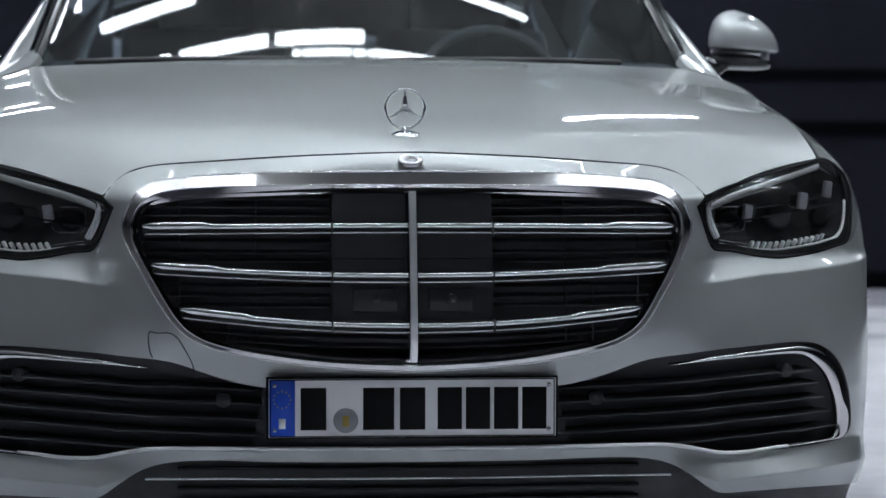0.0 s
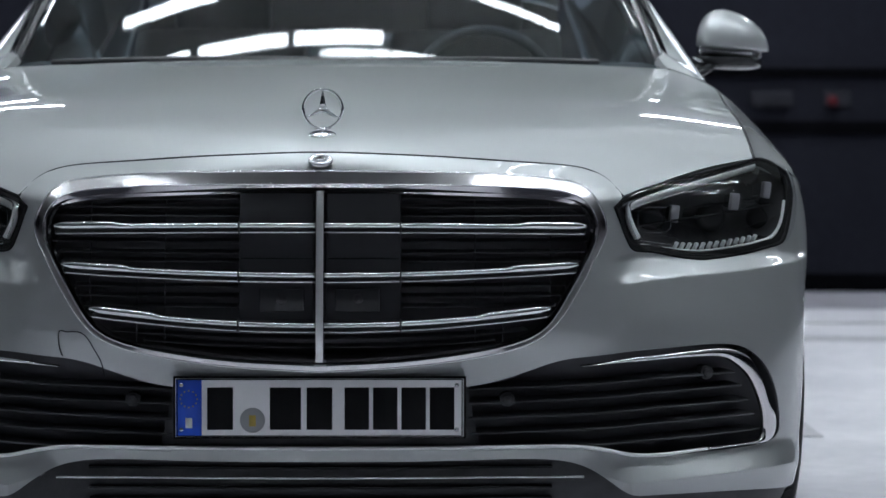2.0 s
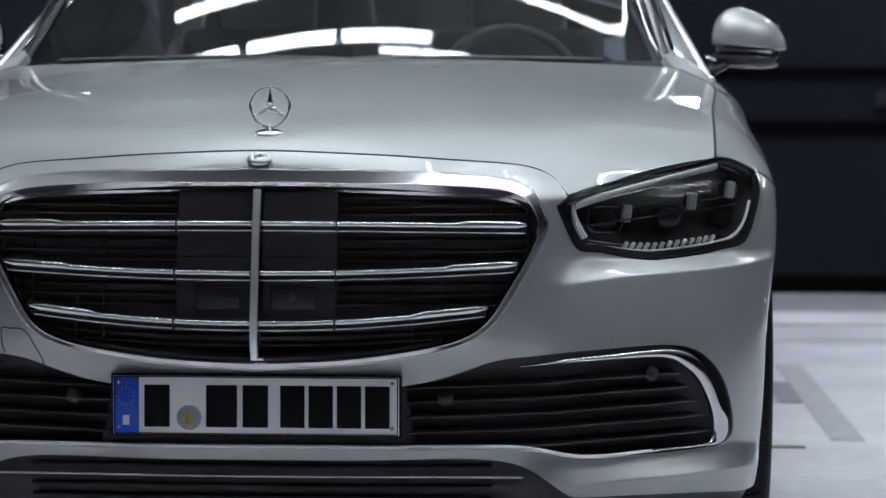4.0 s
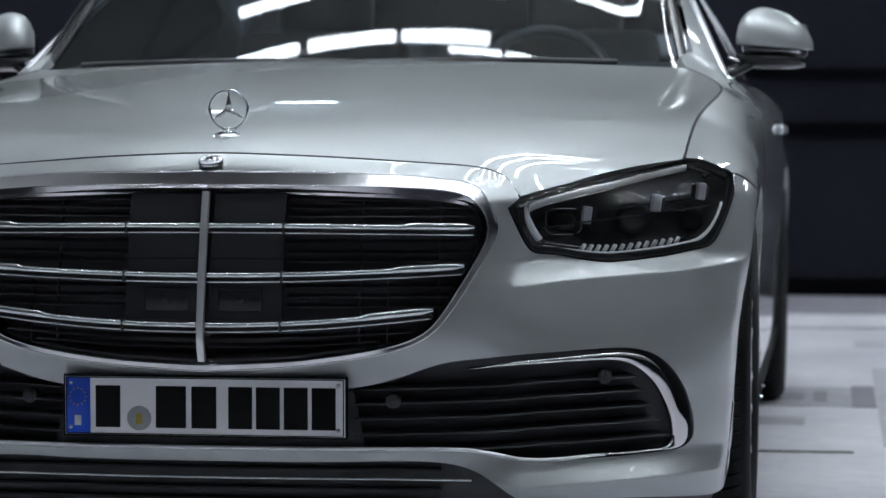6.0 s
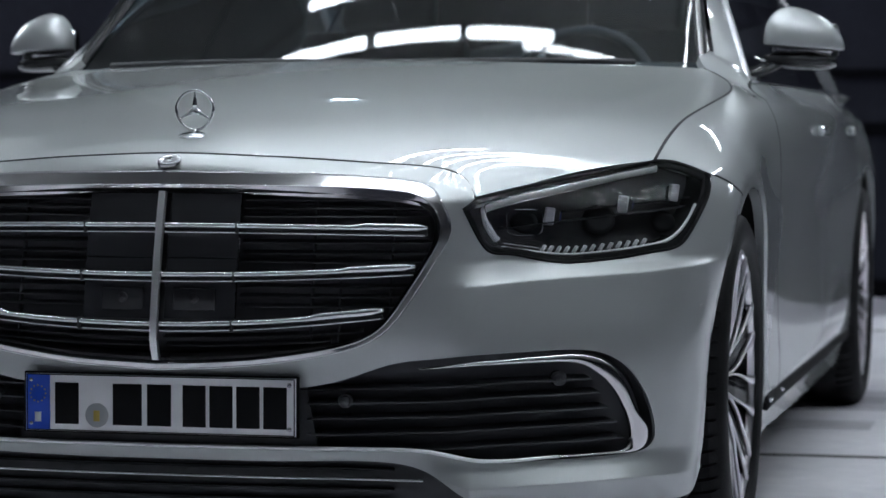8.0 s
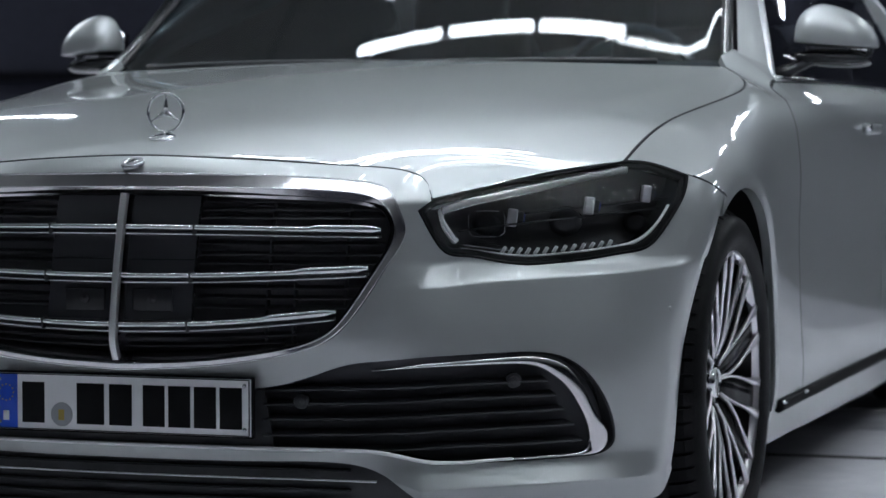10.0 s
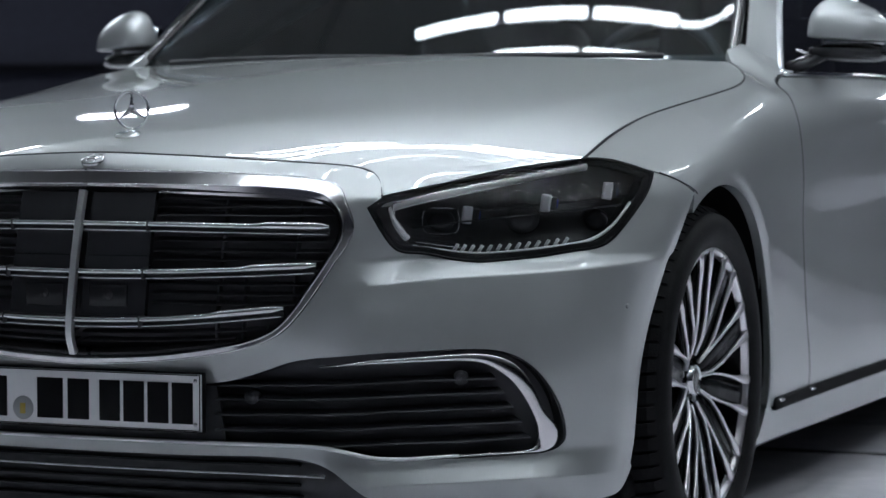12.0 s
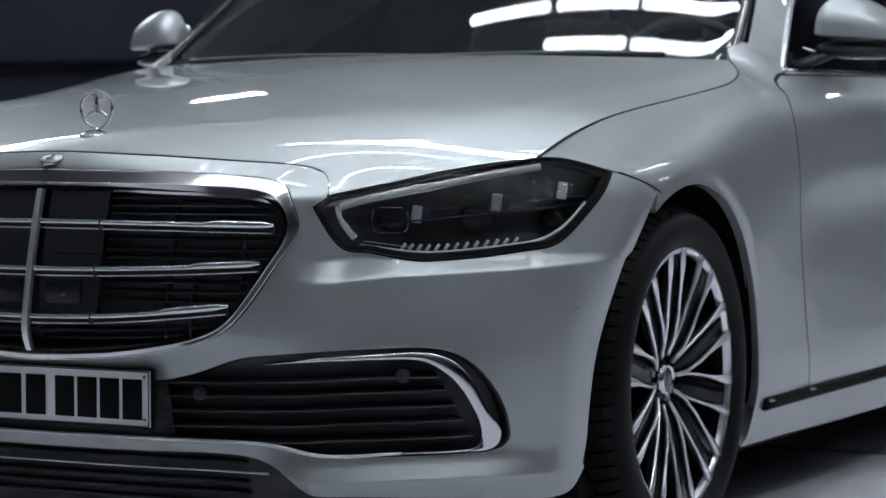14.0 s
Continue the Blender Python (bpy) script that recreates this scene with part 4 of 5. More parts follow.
for k in range(3):
    a = math.tau * k / 3
    p = [C + Vector((math.sin(a), 0, math.cos(a))) * r for r in (0.0, 0.012, 0.024, 0.036)]
    b = part("spoke", rod([tuple(q) for q in p], [0.014, 0.009, 0.005, 0.0022], [0.009, 0.007, 0.0045, 0.003], (0, 1, 0), 8, 1.4), CHROME, ornament)
    b.matrix_parent_inverse = ornament.matrix_basis.inverted()
bq = fascia(np.array([0.0]), np.array([0.8155]))[0]
badge = part("badge", lathe([(0.0001, 0.002), (0.0135, 0.002), (0.014, 0.003), (0.021, 0.0025), (0.0225, 0.0), (0.0225, -0.004)], 40, "z"), SATIN, car, "small round metal badge with dark marks")
badge.matrix_basis = Matrix.Translation(bq + np.array([0, -0.003, 0.002])) @ Vector((0, -0.40, 0.916)).to_track_quat("Z", "Y").to_matrix().to_4x4()
part("badge_centre", lathe([(0.0001, 0.0035), (0.011, 0.0032), (0.0115, 0.002)], 24, "z"), SATIN, badge)
for k in range(3):
    a = math.tau * k / 3 + math.pi / 2
    part("badge_spoke", rod([(0, 0, 0.0036), (0.006 * math.cos(a), 0.006 * math.sin(a), 0.0036), (0.011 * math.cos(a), 0.011 * math.sin(a), 0.0036)], [0.004, 0.002, 0.001], 0.0012, (0, 0, 1), 6), PLATE_BLACK, badge)

# ---- car: headlamps ----
def inset(loop, d, scale):
    """A loop drawn in by d on the scaled sheet."""
    p = np.asarray(loop) * scale
    t = np.roll(p, -2, 0) - np.roll(p, 2, 0)
    t /= np.linalg.norm(t, axis=1, keepdims=True) + 1e-9
    n = np.stack([t[:, 1], -t[:, 0]], 1)
    c = p.mean(0)
    if ((c - p) * n).sum() < 0:
        n = -n
    q = p + n * d
    for _ in range(3):
        q = (np.roll(q, 1, 0) + 2 * q + np.roll(q, -1, 0)) / 4
    return q / scale


FS = np.array(F_SCALE)
LAMP_IN = inset(LAMP, 0.005, FS)


def powers(s, z):
    u, v = (np.asarray(s, float) - 5.2) / 2, (np.asarray(z, float) - 0.72) / 0.1
    return np.stack([u ** i * v ** j for i in range(5) for j in range(2)], -1)


# the lens is one even curve laid through the outline of the lamp
grid_s, grid_z = (q.ravel() for q in np.meshgrid(np.linspace(3.36, 7.13, 60), np.linspace(0.63, 0.82, 30)))
grid_s, grid_z = np.r_[grid_s, LAMP[:, 0], LAMP[:, 0]], np.r_[grid_z, LAMP[:, 1], LAMP[:, 1]]
keep = inside(LAMP, np.stack([grid_s, grid_z], 1)) | (np.arange(len(grid_s)) >= 1800)
LENS_FIT = np.linalg.lstsq(powers(grid_s, grid_z)[keep], fascia(grid_s, grid_z)[keep, :2], rcond=None)[0]
for g in (1, -1):
    def lamp_face(depth, g=g):
        way = np.array([-0.55, 0.83, 0]) * depth
        return lambda a, b: (fascia(a, b) + way) * [g, 1, 1]

    lamp = band("headlamp", lamp_face(0), LAMP, LAMP_IN, out_front, PLATE_BLACK, car, 0.002, 0.02, True, 5, 0.001, "angular headlamp with black border and clear lens")
    def lens_face(a, b, g=g):
        b = np.asarray(b, float)
        foot, head = 0.6285 + 0.0145 * ((a - 5.25) / 1.38) ** 2, 0.7525 + 0.027 * (a - 3.69)
        f = (b - foot) / (head - foot)
        p = np.concatenate([powers(a, b) @ LENS_FIT, b[..., None]], -1)
        return (p + (0.022 * (1 - (2 * np.clip(f, 0, 1) - 1) ** 2))[..., None] * [0.55, -0.83, 0]) * [g, 1, 1]

    part_lens = sheet("lens", lens_face, [inset(LAMP, 0.002, FS)], 0.012, F_SCALE, out_front, LENS, lamp, 0, 0.0, "clear curved lamp lens")
    part_lens.visible_shadow = False
    sheet("housing", lamp_face(0.085), [inset(LAMP, 0.015, FS)], 0.03, F_SCALE, out_front, LAMP_SHELL, lamp, 0, 0, "dark lamp housing")
    band("lamp_mask", lamp_face(0.004), inset(LAMP, 0.003, FS), inset(LAMP, 0.015, FS), out_front, PLATE_BLACK, lamp, 0.0, 0.006, True, 3, 0, "black printed mask under the lens")
    a3, b3 = lamp_face(0.002)(LAMP_IN[:, 0], LAMP_IN[:, 1]), lamp_face(0.09)(inset(LAMP, 0.015, FS)[:, 0], inset(LAMP, 0.015, FS)[:, 1])
    n = len(LAMP_IN)
    part("reflector_wall", raw([tuple(p) for p in a3] + [tuple(p) for p in b3], [(i, (i + 1) % n, n + (i + 1) % n, n + i) for i in range(n)]), LAMP_GREY, lamp)
    guide = curve([(4.16, 0.672), (4.04, 0.688), (3.90, 0.712), (3.87, 0.722), (3.98, 0.7325), (4.73, 0.7535), (5.33, 0.7725), (5.87, 0.792), (6.20, 0.8015)], 60)
    part("daytime_light", rod(lamp_face(0.010)(guide[:, 0], guide[:, 1]), 0.010, 0.0140, (0, -0.6, 0.8), 8, 3), GUIDE_GREY, lamp, "pale daytime light guide")
    edge_line = lamp_face(0.005)(guide[:, 0], guide[:, 1] + 0.0073)
    part("guide_edge", rod(edge_line, 0.003, 0.0024, (0, -0.6, 0.8), 6), LAMP_CHROME, lamp, "bright edge of the light guide")
    part("guide_edge", rod(lamp_face(0.005)(guide[:40, 0], guide[:40, 1] - 0.0073), 0.002, 0.0018, (0, -0.6, 0.8), 6), LAMP_CHROME, lamp, "bright lower edge of the light guide")
    low = curve([(4.25, 0.661), (4.75, 0.6535), (5.25, 0.6475), (5.75, 0.653), (6.2, 0.6605), (6.45, 0.671), (6.62, 0.690), (6.73, 0.713), (6.80, 0.735)], 70)
    part("lower_light_strip", rod(lamp_face(0.010)(low[:, 0], low[:, 1] - 0.002), np.interp(np.arange(70), [0, 40, 52, 69], [0.005, 0.005, 0.008, 0.006]), np.interp(np.arange(70), [0, 40, 52, 69], [0.0030, 0.0034, 0.0060, 0.0045]), (0, -0.5, 0.85), 8, 3), LIGHT_GUIDE, lamp, "pale strip along the lamp's lower edge")
    part("strip_edge", rod(lamp_face(0.020)(low[2:22, 0], low[2:22, 1] + 0.0060), 0.003, 0.0016, (0, -0.5, 0.85), 6), LAMP_CHROME, lamp, "thin bright edge above the strip")
    for i in np.linspace(19, 51, 13):
        at = [np.interp(i, np.arange(70), low[:, k]) for k in (0, 1)]
        q = lamp_face(0.020)(np.array([at[0]]), np.array([at[1] + 0.0055]))[0]
        part("rib", box(0.0050, 0.008, 0.0145, Matrix.Translation(q) @ pose(0, 0, 0, 0, 34 * g, 36 * g), 0.0006, 1), LIGHT_GUIDE, lamp, "pale slanted rib")
    for (x, y, z), turn in (((0.665, 0.255, 0.714), 16), ((0.790, 0.338, 0.735), 22), ((0.868, 0.462, 0.755), 30)):
        m = Matrix.Translation((g * x, y, z)) @ pose(0, 0, 0, 0, 8 * g, g * turn)
        slab_face = part("light_module", box(0.019, 0.011, 0.033, m, 0.0054, 4), MODULE_GREY, lamp, "pale rounded light module")
        back = m @ Matrix.Translation((g * 0.010, 0.024, 0.001))
        part("module_arm", box(0.022, 0.034, 0.024, back, 0.003, 2), SOFT_BLACK, slab_face)
        part("module_lens", box(0.003, 0.022, 0.017, back @ Matrix.Translation((g * 0.0115, 0, 0)), 0.001, 1), LENS_BLUE, slab_face, "blue coated lens")
    for (x, y, z), w, h in (((0.622, 0.232, 0.703), 0.030, 0.024), ((0.745, 0.335, 0.705), 0.036, 0.032), ((0.850, 0.450, 0.700), 0.026, 0.024)):
        facing = Matrix.Translation((g * x, y, z)) @ Vector((g * 0.35, -1, 0.02)).to_track_quat("Z", "Y").to_matrix().to_4x4()
        b = part("projector", lathe([(0.0001, 0.004), (0.5, 0.0034), (0.85, 0.001), (0.9, -0.004)], 40, "z"), LENS_DARK, lamp, "dark projector lens")
        b.matrix_basis = facing @ Matrix.Diagonal((w, h, 1, 1))
        if w == 0.030:
            # a thin broken rounded frame stands round the inner projector
            for a0, a1 in ((-60, 28), (62, 108), (140, 232), (246, 284)):
                turns = np.radians(np.linspace(a0, a1, 16))
                c, d = np.cos(turns), np.sin(turns)
                loop = np.stack([0.034 * np.sign(c) * np.abs(c) ** 0.5, 0.024 * np.sign(d) * np.abs(d) ** 0.5, np.full(16, 0.008)], 1)
                part("projector_rim", rod([tuple(facing @ Vector(q)) for q in loop], 0.0016, 0.0016, (0, -1, 0), 6), LAMP_CHROME, lamp, "thin bright rim round the projector")
    part("inner_bezel", rod(lamp_face(0.045)(np.linspace(4.3, 6.7, 30), np.linspace(0.690, 0.728, 30)), 0.03, 0.004, (0, 0, 1), 6), GLOSS_BLACK, lamp)
    part("inner_bezel", rod(lamp_face(0.05)(np.linspace(5.2, 6.8, 30), np.linspace(0.722, 0.745, 30)), 0.03, 0.004, (0, 0, 1), 6), GLOSS_BLACK, lamp)

# ---- car: glass house ----
def screen(x, v):
    x, v = np.broadcast_arrays(np.asarray(x, float), np.asarray(v, float))
    f = x / 0.79
    w = np.clip((v - 0.45) / 0.55, 0, 1)
    # an even slope over the lower half, flatter towards the roof
    rise = np.where(v < 0.45, v * 0.593 + 0.008 * v ** 2, 0.2685 + 0.55 * (0.600 * w - 0.305 * w ** 2))
    return np.stack([x * (1 - 0.20 * v), 1.485 + 0.099 * f ** 2 + 0.005 * f ** 4 + v * (0.90 - 0.083 * f ** 2 - 0.10 * f ** 24), 1.022 + rise - 0.044 * f ** 2 * v], -1)


def glass_sheet(name, fn, a, b, n, m, material, parent, label="", out=(0, -0.5, 0.8)):
    aa, bb = np.meshgrid(np.linspace(*a, n), np.linspace(*b, m))
    p = fn(aa.ravel(), bb.ravel())
    nn = normals_of(fn, np.stack([aa.ravel(), bb.ravel()], 1), np.broadcast_to(np.array(out, float), p.shape))
    faces = [(j * n + i, j * n + i + 1, (j + 1) * n + i + 1, (j + 1) * n + i) for j in range(m - 1) for i in range(n - 1)]
    f0 = faces[0]
    if np.cross(p[f0[1]] - p[f0[0]], p[f0[2]] - p[f0[0]]) @ nn[0] < 0:
        faces = [f[::-1] for f in faces]
    bm = bmesh.new()
    vs = [bm.verts.new(q) for q in p]
    for f in faces:
        bm.faces.new([vs[i] for i in f])
    return part(name, bm, material, parent, label, True, [tuple(q) for q in nn])


ws = glass_sheet("windscreen", screen, (-0.765, 0.765), (0.0, 1.0), 40, 24, GLASS, car, "clear tinted windscreen")
ws.visible_shadow = False
for g in (1, -1):
    v = np.linspace(-0.02, 1.0, 24)
    part("screen_seal", rod(screen(np.full(24, g * 0.775), v) + [0, -0.002, 0.002], 0.012, 0.030, (g * 0.9, 0.3, 0.1), 6, 4), GLOSS_BLACK, car, "black windscreen seal")
    # pillar: from the fender to the roof, outer face painted
    n = 26
    v = np.linspace(-0.05, 1.02, n)
    a = screen(np.full(n, g * 0.80), v) + [0, 0.004, 0.004]
    c = np.stack([g * (0.858 - 0.215 * v), 1.665 + 0.72 * v, 1.012 + 0.452 * v - 0.05 * v ** 2], 1)
    mid = (a + c) / 2 + np.array([g * 0.004, -0.004, 0.001])
    verts, faces = [], []
    for i in range(n):
        for q in (0, 0.12, 0.25, 0.4, 0.55, 0.7, 0.85, 1.0):
            verts.append(tuple((1 - q) ** 2 * a[i] + 2 * q * (1 - q) * mid[i] + q * q * c[i]))
    faces = [(i * 8 + k, i * 8 + k + 1, i * 8 + 9 + k, i * 8 + 8 + k) for i in range(n - 1) for k in range(7)]
    bm = raw(verts, faces)
    bmesh.ops.recalc_face_normals(bm, faces=bm.faces[:])
    ob = part("windscreen_pillar", bm, PAINT, car, "silver painted windscreen pillar")
    part("pillar_trim", rod(c + [g * 0.004, 0.006, 0], 0.012, 0.018, (g, 0, 0.4), 8), TRIM_CHROME, car, "thin satin chrome window frame")


def roof_rail(y):
    return np.interp(y, [1.66, 2.1, 2.5, 3.0, 3.6, 4.1, 4.6], [1.005, 1.235, 1.395, 1.44, 1.41, 1.29, 1.05])


def cabin(g):
    def fn(y, v):
        y, v = np.broadcast_arrays(np.asarray(y, float), np.asarray(v, float))
        zr = roof_rail(y)
        z = 0.992 + (zr - 0.992) * v
        xb = side(y, np.full_like(y, 0.985))[..., 0] - 0.03
        x = xb - (z - 0.992) * (0.48 + 0.15 * (z - 0.992))
        return np.stack([g * x, y, z], -1)
    return fn


for g in (1, -1):
    w = glass_sheet("window", cabin(g), (1.70, 2.70), (0.0, 0.97), 30, 12, DARK_GLASS, doors[g], "dark tinted side window", (g, 0, 0.4))
    w.visible_shadow = False
    w = glass_sheet("window", cabin(g), (2.76, 3.80), (0.0, 0.97), 30, 12, DARK_GLASS, doors[g, 2], "dark tinted side window", (g, 0, 0.4))
    w.visible_shadow = False
    glass_sheet("rear_pillar", cabin(g), (3.82, 4.55), (0.0, 1.0), 20, 12, PAINT, car, "", (g, 0, 0.4))
    glass_sheet("door_pillar", cabin(g), (2.69, 2.77), (0.0, 0.97), 4, 10, GLOSS_BLACK, car, "", (g, 0, 0.4))
    y = np.linspace(1.64, 3.85, 40)
    belt = flank(g)(y, np.full(40, 0.992)) + [-g * 0.012, 0, 0.003]
    part("belt_trim", rod(belt, 0.02, 0.016, (0, 0, 1), 8), CHROME, doors[g], "chrome belt line trim")
    y = np.linspace(1.75, 4.5, 50)
    part("roof_trim", rod(cabin(g)(y, np.full(50, 0.99)), 0.016, 0.02, (0, 0, 1), 8), CHROME, car, "chrome window surround")
    # small fixed corner piece in front of the side window
    part("mirror_corner", raw([tuple(p) for p in (cabin(g)(np.array([1.66, 1.80, 1.80]), np.array([0.0, 0.0, 0.95])) + [g * 0.004, 0, 0])], [(0, 1, 2)]), GLOSS_BLACK, doors[g], "", False)
    hy, hz = 2.36, 0.878
    hp = flank(g)(np.linspace(hy - 0.11, hy + 0.11, 12), np.full(12, hz)) + [g * 0.006, 0, 0]
    part("handle", rod(hp, [0.010] + [0.02] * 10 + [0.010], [0.018] + [0.028] * 10 + [0.018], (0, 0, 1), 10), PAINT, doors[g], "flush silver door handle")
    part("handle_trim", rod(hp[:3] + [g * 0.006, 0, 0.004], 0.012, 0.016, (0, 0, 1), 8), CHROME, doors[g])
    hp = flank(g)(np.linspace(3.36, 3.58, 12), np.full(12, 0.88)) + [g * 0.006, 0, 0]
    part("handle", rod(hp, [0.010] + [0.02] * 10 + [0.010], [0.018] + [0.028] * 10 + [0.018], (0, 0, 1), 10), PAINT, doors[g, 2], "flush silver door handle")


def roof(x, y):
    x, y = np.broadcast_arrays(np.asarray(x, float), np.asarray(y, float))
    zr = np.interp(y, [2.30, 2.6, 3.1, 3.7, 4.1, 4.62], [1.43, 1.475, 1.50, 1.47, 1.36, 1.08])
    w = np.interp(y, [2.30, 2.6, 3.7, 4.62], [0.64, 0.66, 0.66, 0.70])
    return np.stack([x * w, y, zr - 0.05 * x ** 2 - 0.02 * x ** 6], -1)


glass_sheet("roof", roof, (-1, 1), (2.37, 3.75), 30, 20, PAINT, car, "silver painted roof", (0, 0, 1))
glass_sheet("rear_window", roof, (-1, 1), (3.75, 4.60), 30, 12, DARK_GLASS, car, "dark rear window", (0, 0.3, 1))


def trunk(x, y):
    x, y = np.broadcast_arrays(np.asarray(x, float), np.asarray(y, float))
    xs = side(y, np.full_like(y, 0.985))[..., 0]
    return np.stack([x * xs, y, 1.055 - 0.06 * x ** 4 - 0.05 * ((y - 4.5) / 0.6) ** 2], -1)


glass_sheet("boot_lid", trunk, (-1, 1), (4.50, 5.10), 24, 10, PAINT, car, "silver painted boot lid", (0, 0, 1))


def tail(x, z):
    x, z = np.broadcast_arrays(np.asarray(x, float), np.asarray(z, float))
    return np.stack([x * 0.80, 5.16 - 0.08 * x ** 4 + 0.03 * np.sin((z - 0.24) * 4), z], -1)


glass_sheet("rear_bumper", tail, (-1, 1), (0.22, 1.0), 24, 14, PAINT, car, "silver painted rear bumper", (0, 1, 0))
part("underbody", box(1.78, 4.5, 0.05, Matrix.Translation((0, 2.75, 0.180)), 0.02), PLATE_BLACK, car, "black underbody")
part("engine_bay", box(1.15, 1.2, 0.42, Matrix.Translation((0, 0.85, 0.46)), 0.03), SOFT_BLACK, car, "dark engine bay behind the grille")
cowl = [(x, 1.50 + 0.105 * (x / 0.79) ** 2, 1.012 - 0.012 * (x / 0.79) ** 2) for x in np.linspace(-0.77, 0.77, 30)]
part("cowl", rod(cowl, 0.16, 0.02, (0, -0.3, 1), 8), MATT_BLACK, car, "black cowl panel at the windscreen base")
for x0, x1 in ((-0.05, 0.62), (-0.68, 0.0)):
    q = [tuple(screen(np.array([x]), np.array([0.012 + 0.012 * math.sin((x - x0) * 4)]))[0] + [0, -0.010, 0.004]) for x in np.linspace(x0, x1, 20)]
    part("wiper", rod(q, 0.014, 0.012, (0, -0.5, 0.8), 6), MATT_BLACK, car, "black wiper resting at the screen base")

# ---- car: cabin ----
dash = [(x, 1.86 + 0.12 * (x / 0.7) ** 2, 0.965) for x in np.linspace(-0.72, 0.72, 20)]
part("dashboard", rod(dash, 0.55, 0.16, (0, 0, 1), 14, 3), LEATHER, car, "dark dashboard")
wheel_c = Vector((0.37, 2.22, 0.97))
tilt = Matrix.Translation(wheel_c) @ pose(0, 0, 0, 66, 0, 0)
q = [tilt @ Vector((0.185 * math.cos(a), 0.185 * math.sin(a), 0)) for a in np.linspace(0, math.tau, 49)]
sw = part("steering_wheel", rod([tuple(p) for p in q], 0.03, 0.03, tuple(tilt.to_3x3() @ Vector((0, 0, 1))), 10, 2), LEATHER, car, "dark leather steering wheel")
part("wheel_boss", box(0.16, 0.12, 0.05, tilt, 0.02, 3), LEATHER, sw)
part("wheel_spoke", box(0.36, 0.03, 0.02, tilt, 0.006, 2), SATIN, sw)
for x in (-0.37, 0.37):
    seat = part("seat", box(0.52, 0.52, 0.18, Matrix.Translation((x, 2.65, 0.52)), 0.06, 4), LEATHER, car, "dark leather front seat")
    part("seat_back", box(0.50, 0.16, 0.62, Matrix.Translation((x, 2.98, 0.86)) @ pose(0, 0, 0, -18), 0.06, 4), LEATHER, seat)
    part("head_rest", box(0.28, 0.10, 0.18, Matrix.Translation((x, 3.12, 1.25)) @ pose(0, 0, 0, -12), 0.045, 4), LEATHER, seat)
part("cabin_floor", box(1.5, 2.6, 0.04, Matrix.Translation((0, 2.9, 0.32))), SOFT_BLACK, car)
part("rear_bench", box(1.3, 0.3, 0.7, Matrix.Translation((0, 4.0, 0.75)) @ pose(0, 0, 0, -20), 0.06, 3), LEATHER, car, "dark rear bench")

# ---- car: door mirrors ----
for g in (1, -1):
    bm = bmesh.new()
    bmesh.ops.create_uvsphere(bm, u_segments=48, v_segments=28, radius=1)
    for v in bm.verts:
        x, y, z = v.co
        sx = math.copysign(abs(x) ** 0.66, x)
        sz = math.copysign(abs(z) ** 0.85, z)
        taper = 1 - 0.40 * max(0, (sx + 0.35) / 1.35) ** 1.5 * (1 if z > 0 else 0.2)
        v.co = (g * (0.978 + 0.094 * sx), 1.885 + (0.095 if y < 0 else 0.03) * math.copysign(abs(y) ** 0.8, y) + 0.035 * sx, 1.080 + (0.096 if z > 0 else 0.008) * sz * taper - 0.006 * sx)
    if g < 0:
        bmesh.ops.reverse_faces(bm, faces=bm.faces[:])
    mirror = part("door_mirror", bm, PAINT, doors[g], "silver door mirror shell on a black foot")
    bm = bmesh.new()
    bmesh.ops.create_uvsphere(bm, u_segments=40, v_segments=16, radius=1)
    for v in bm.verts:
        x, y, z = v.co
        v.co = (g * (0.968 + 0.088 * math.copysign(abs(x) ** 0.8, x)), 1.89 + 0.088 * math.copysign(abs(y) ** 0.8, y) + 0.03 * x, 1.046 + 0.021 * math.copysign(abs(z) ** 0.7, z) - 0.004 * x)
    part("mirror_base", bm, GLOSS_BLACK, mirror, "black underside of the mirror")
    part("mirror_foot", rod([(g * 0.835, 1.80, 1.005), (g * 0.87, 1.82, 1.018), (g * 0.91, 1.85, 1.040), (g * 0.95, 1.87, 1.055)], [0.11, 0.10, 0.09, 0.08], [0.03, 0.03, 0.03, 0.02], (0, 0, 1), 10), GLOSS_BLACK, mirror, "black mirror foot")
    part("mirror_glint", rod([(g * 0.868, 1.785, 1.052), (g * 0.885, 1.79, 1.046), (g * 0.90, 1.80, 1.043)], 0.006, 0.008, (0, 0, 1), 8), CHROME, mirror)
    part("mirror_glass", box(0.16, 0.004, 0.085, Matrix.Translation((g * 0.975, 1.922, 1.095)) @ pose(0, 0, 0, 0, 0, g * 18), 0.02, 3), CHROME, mirror)

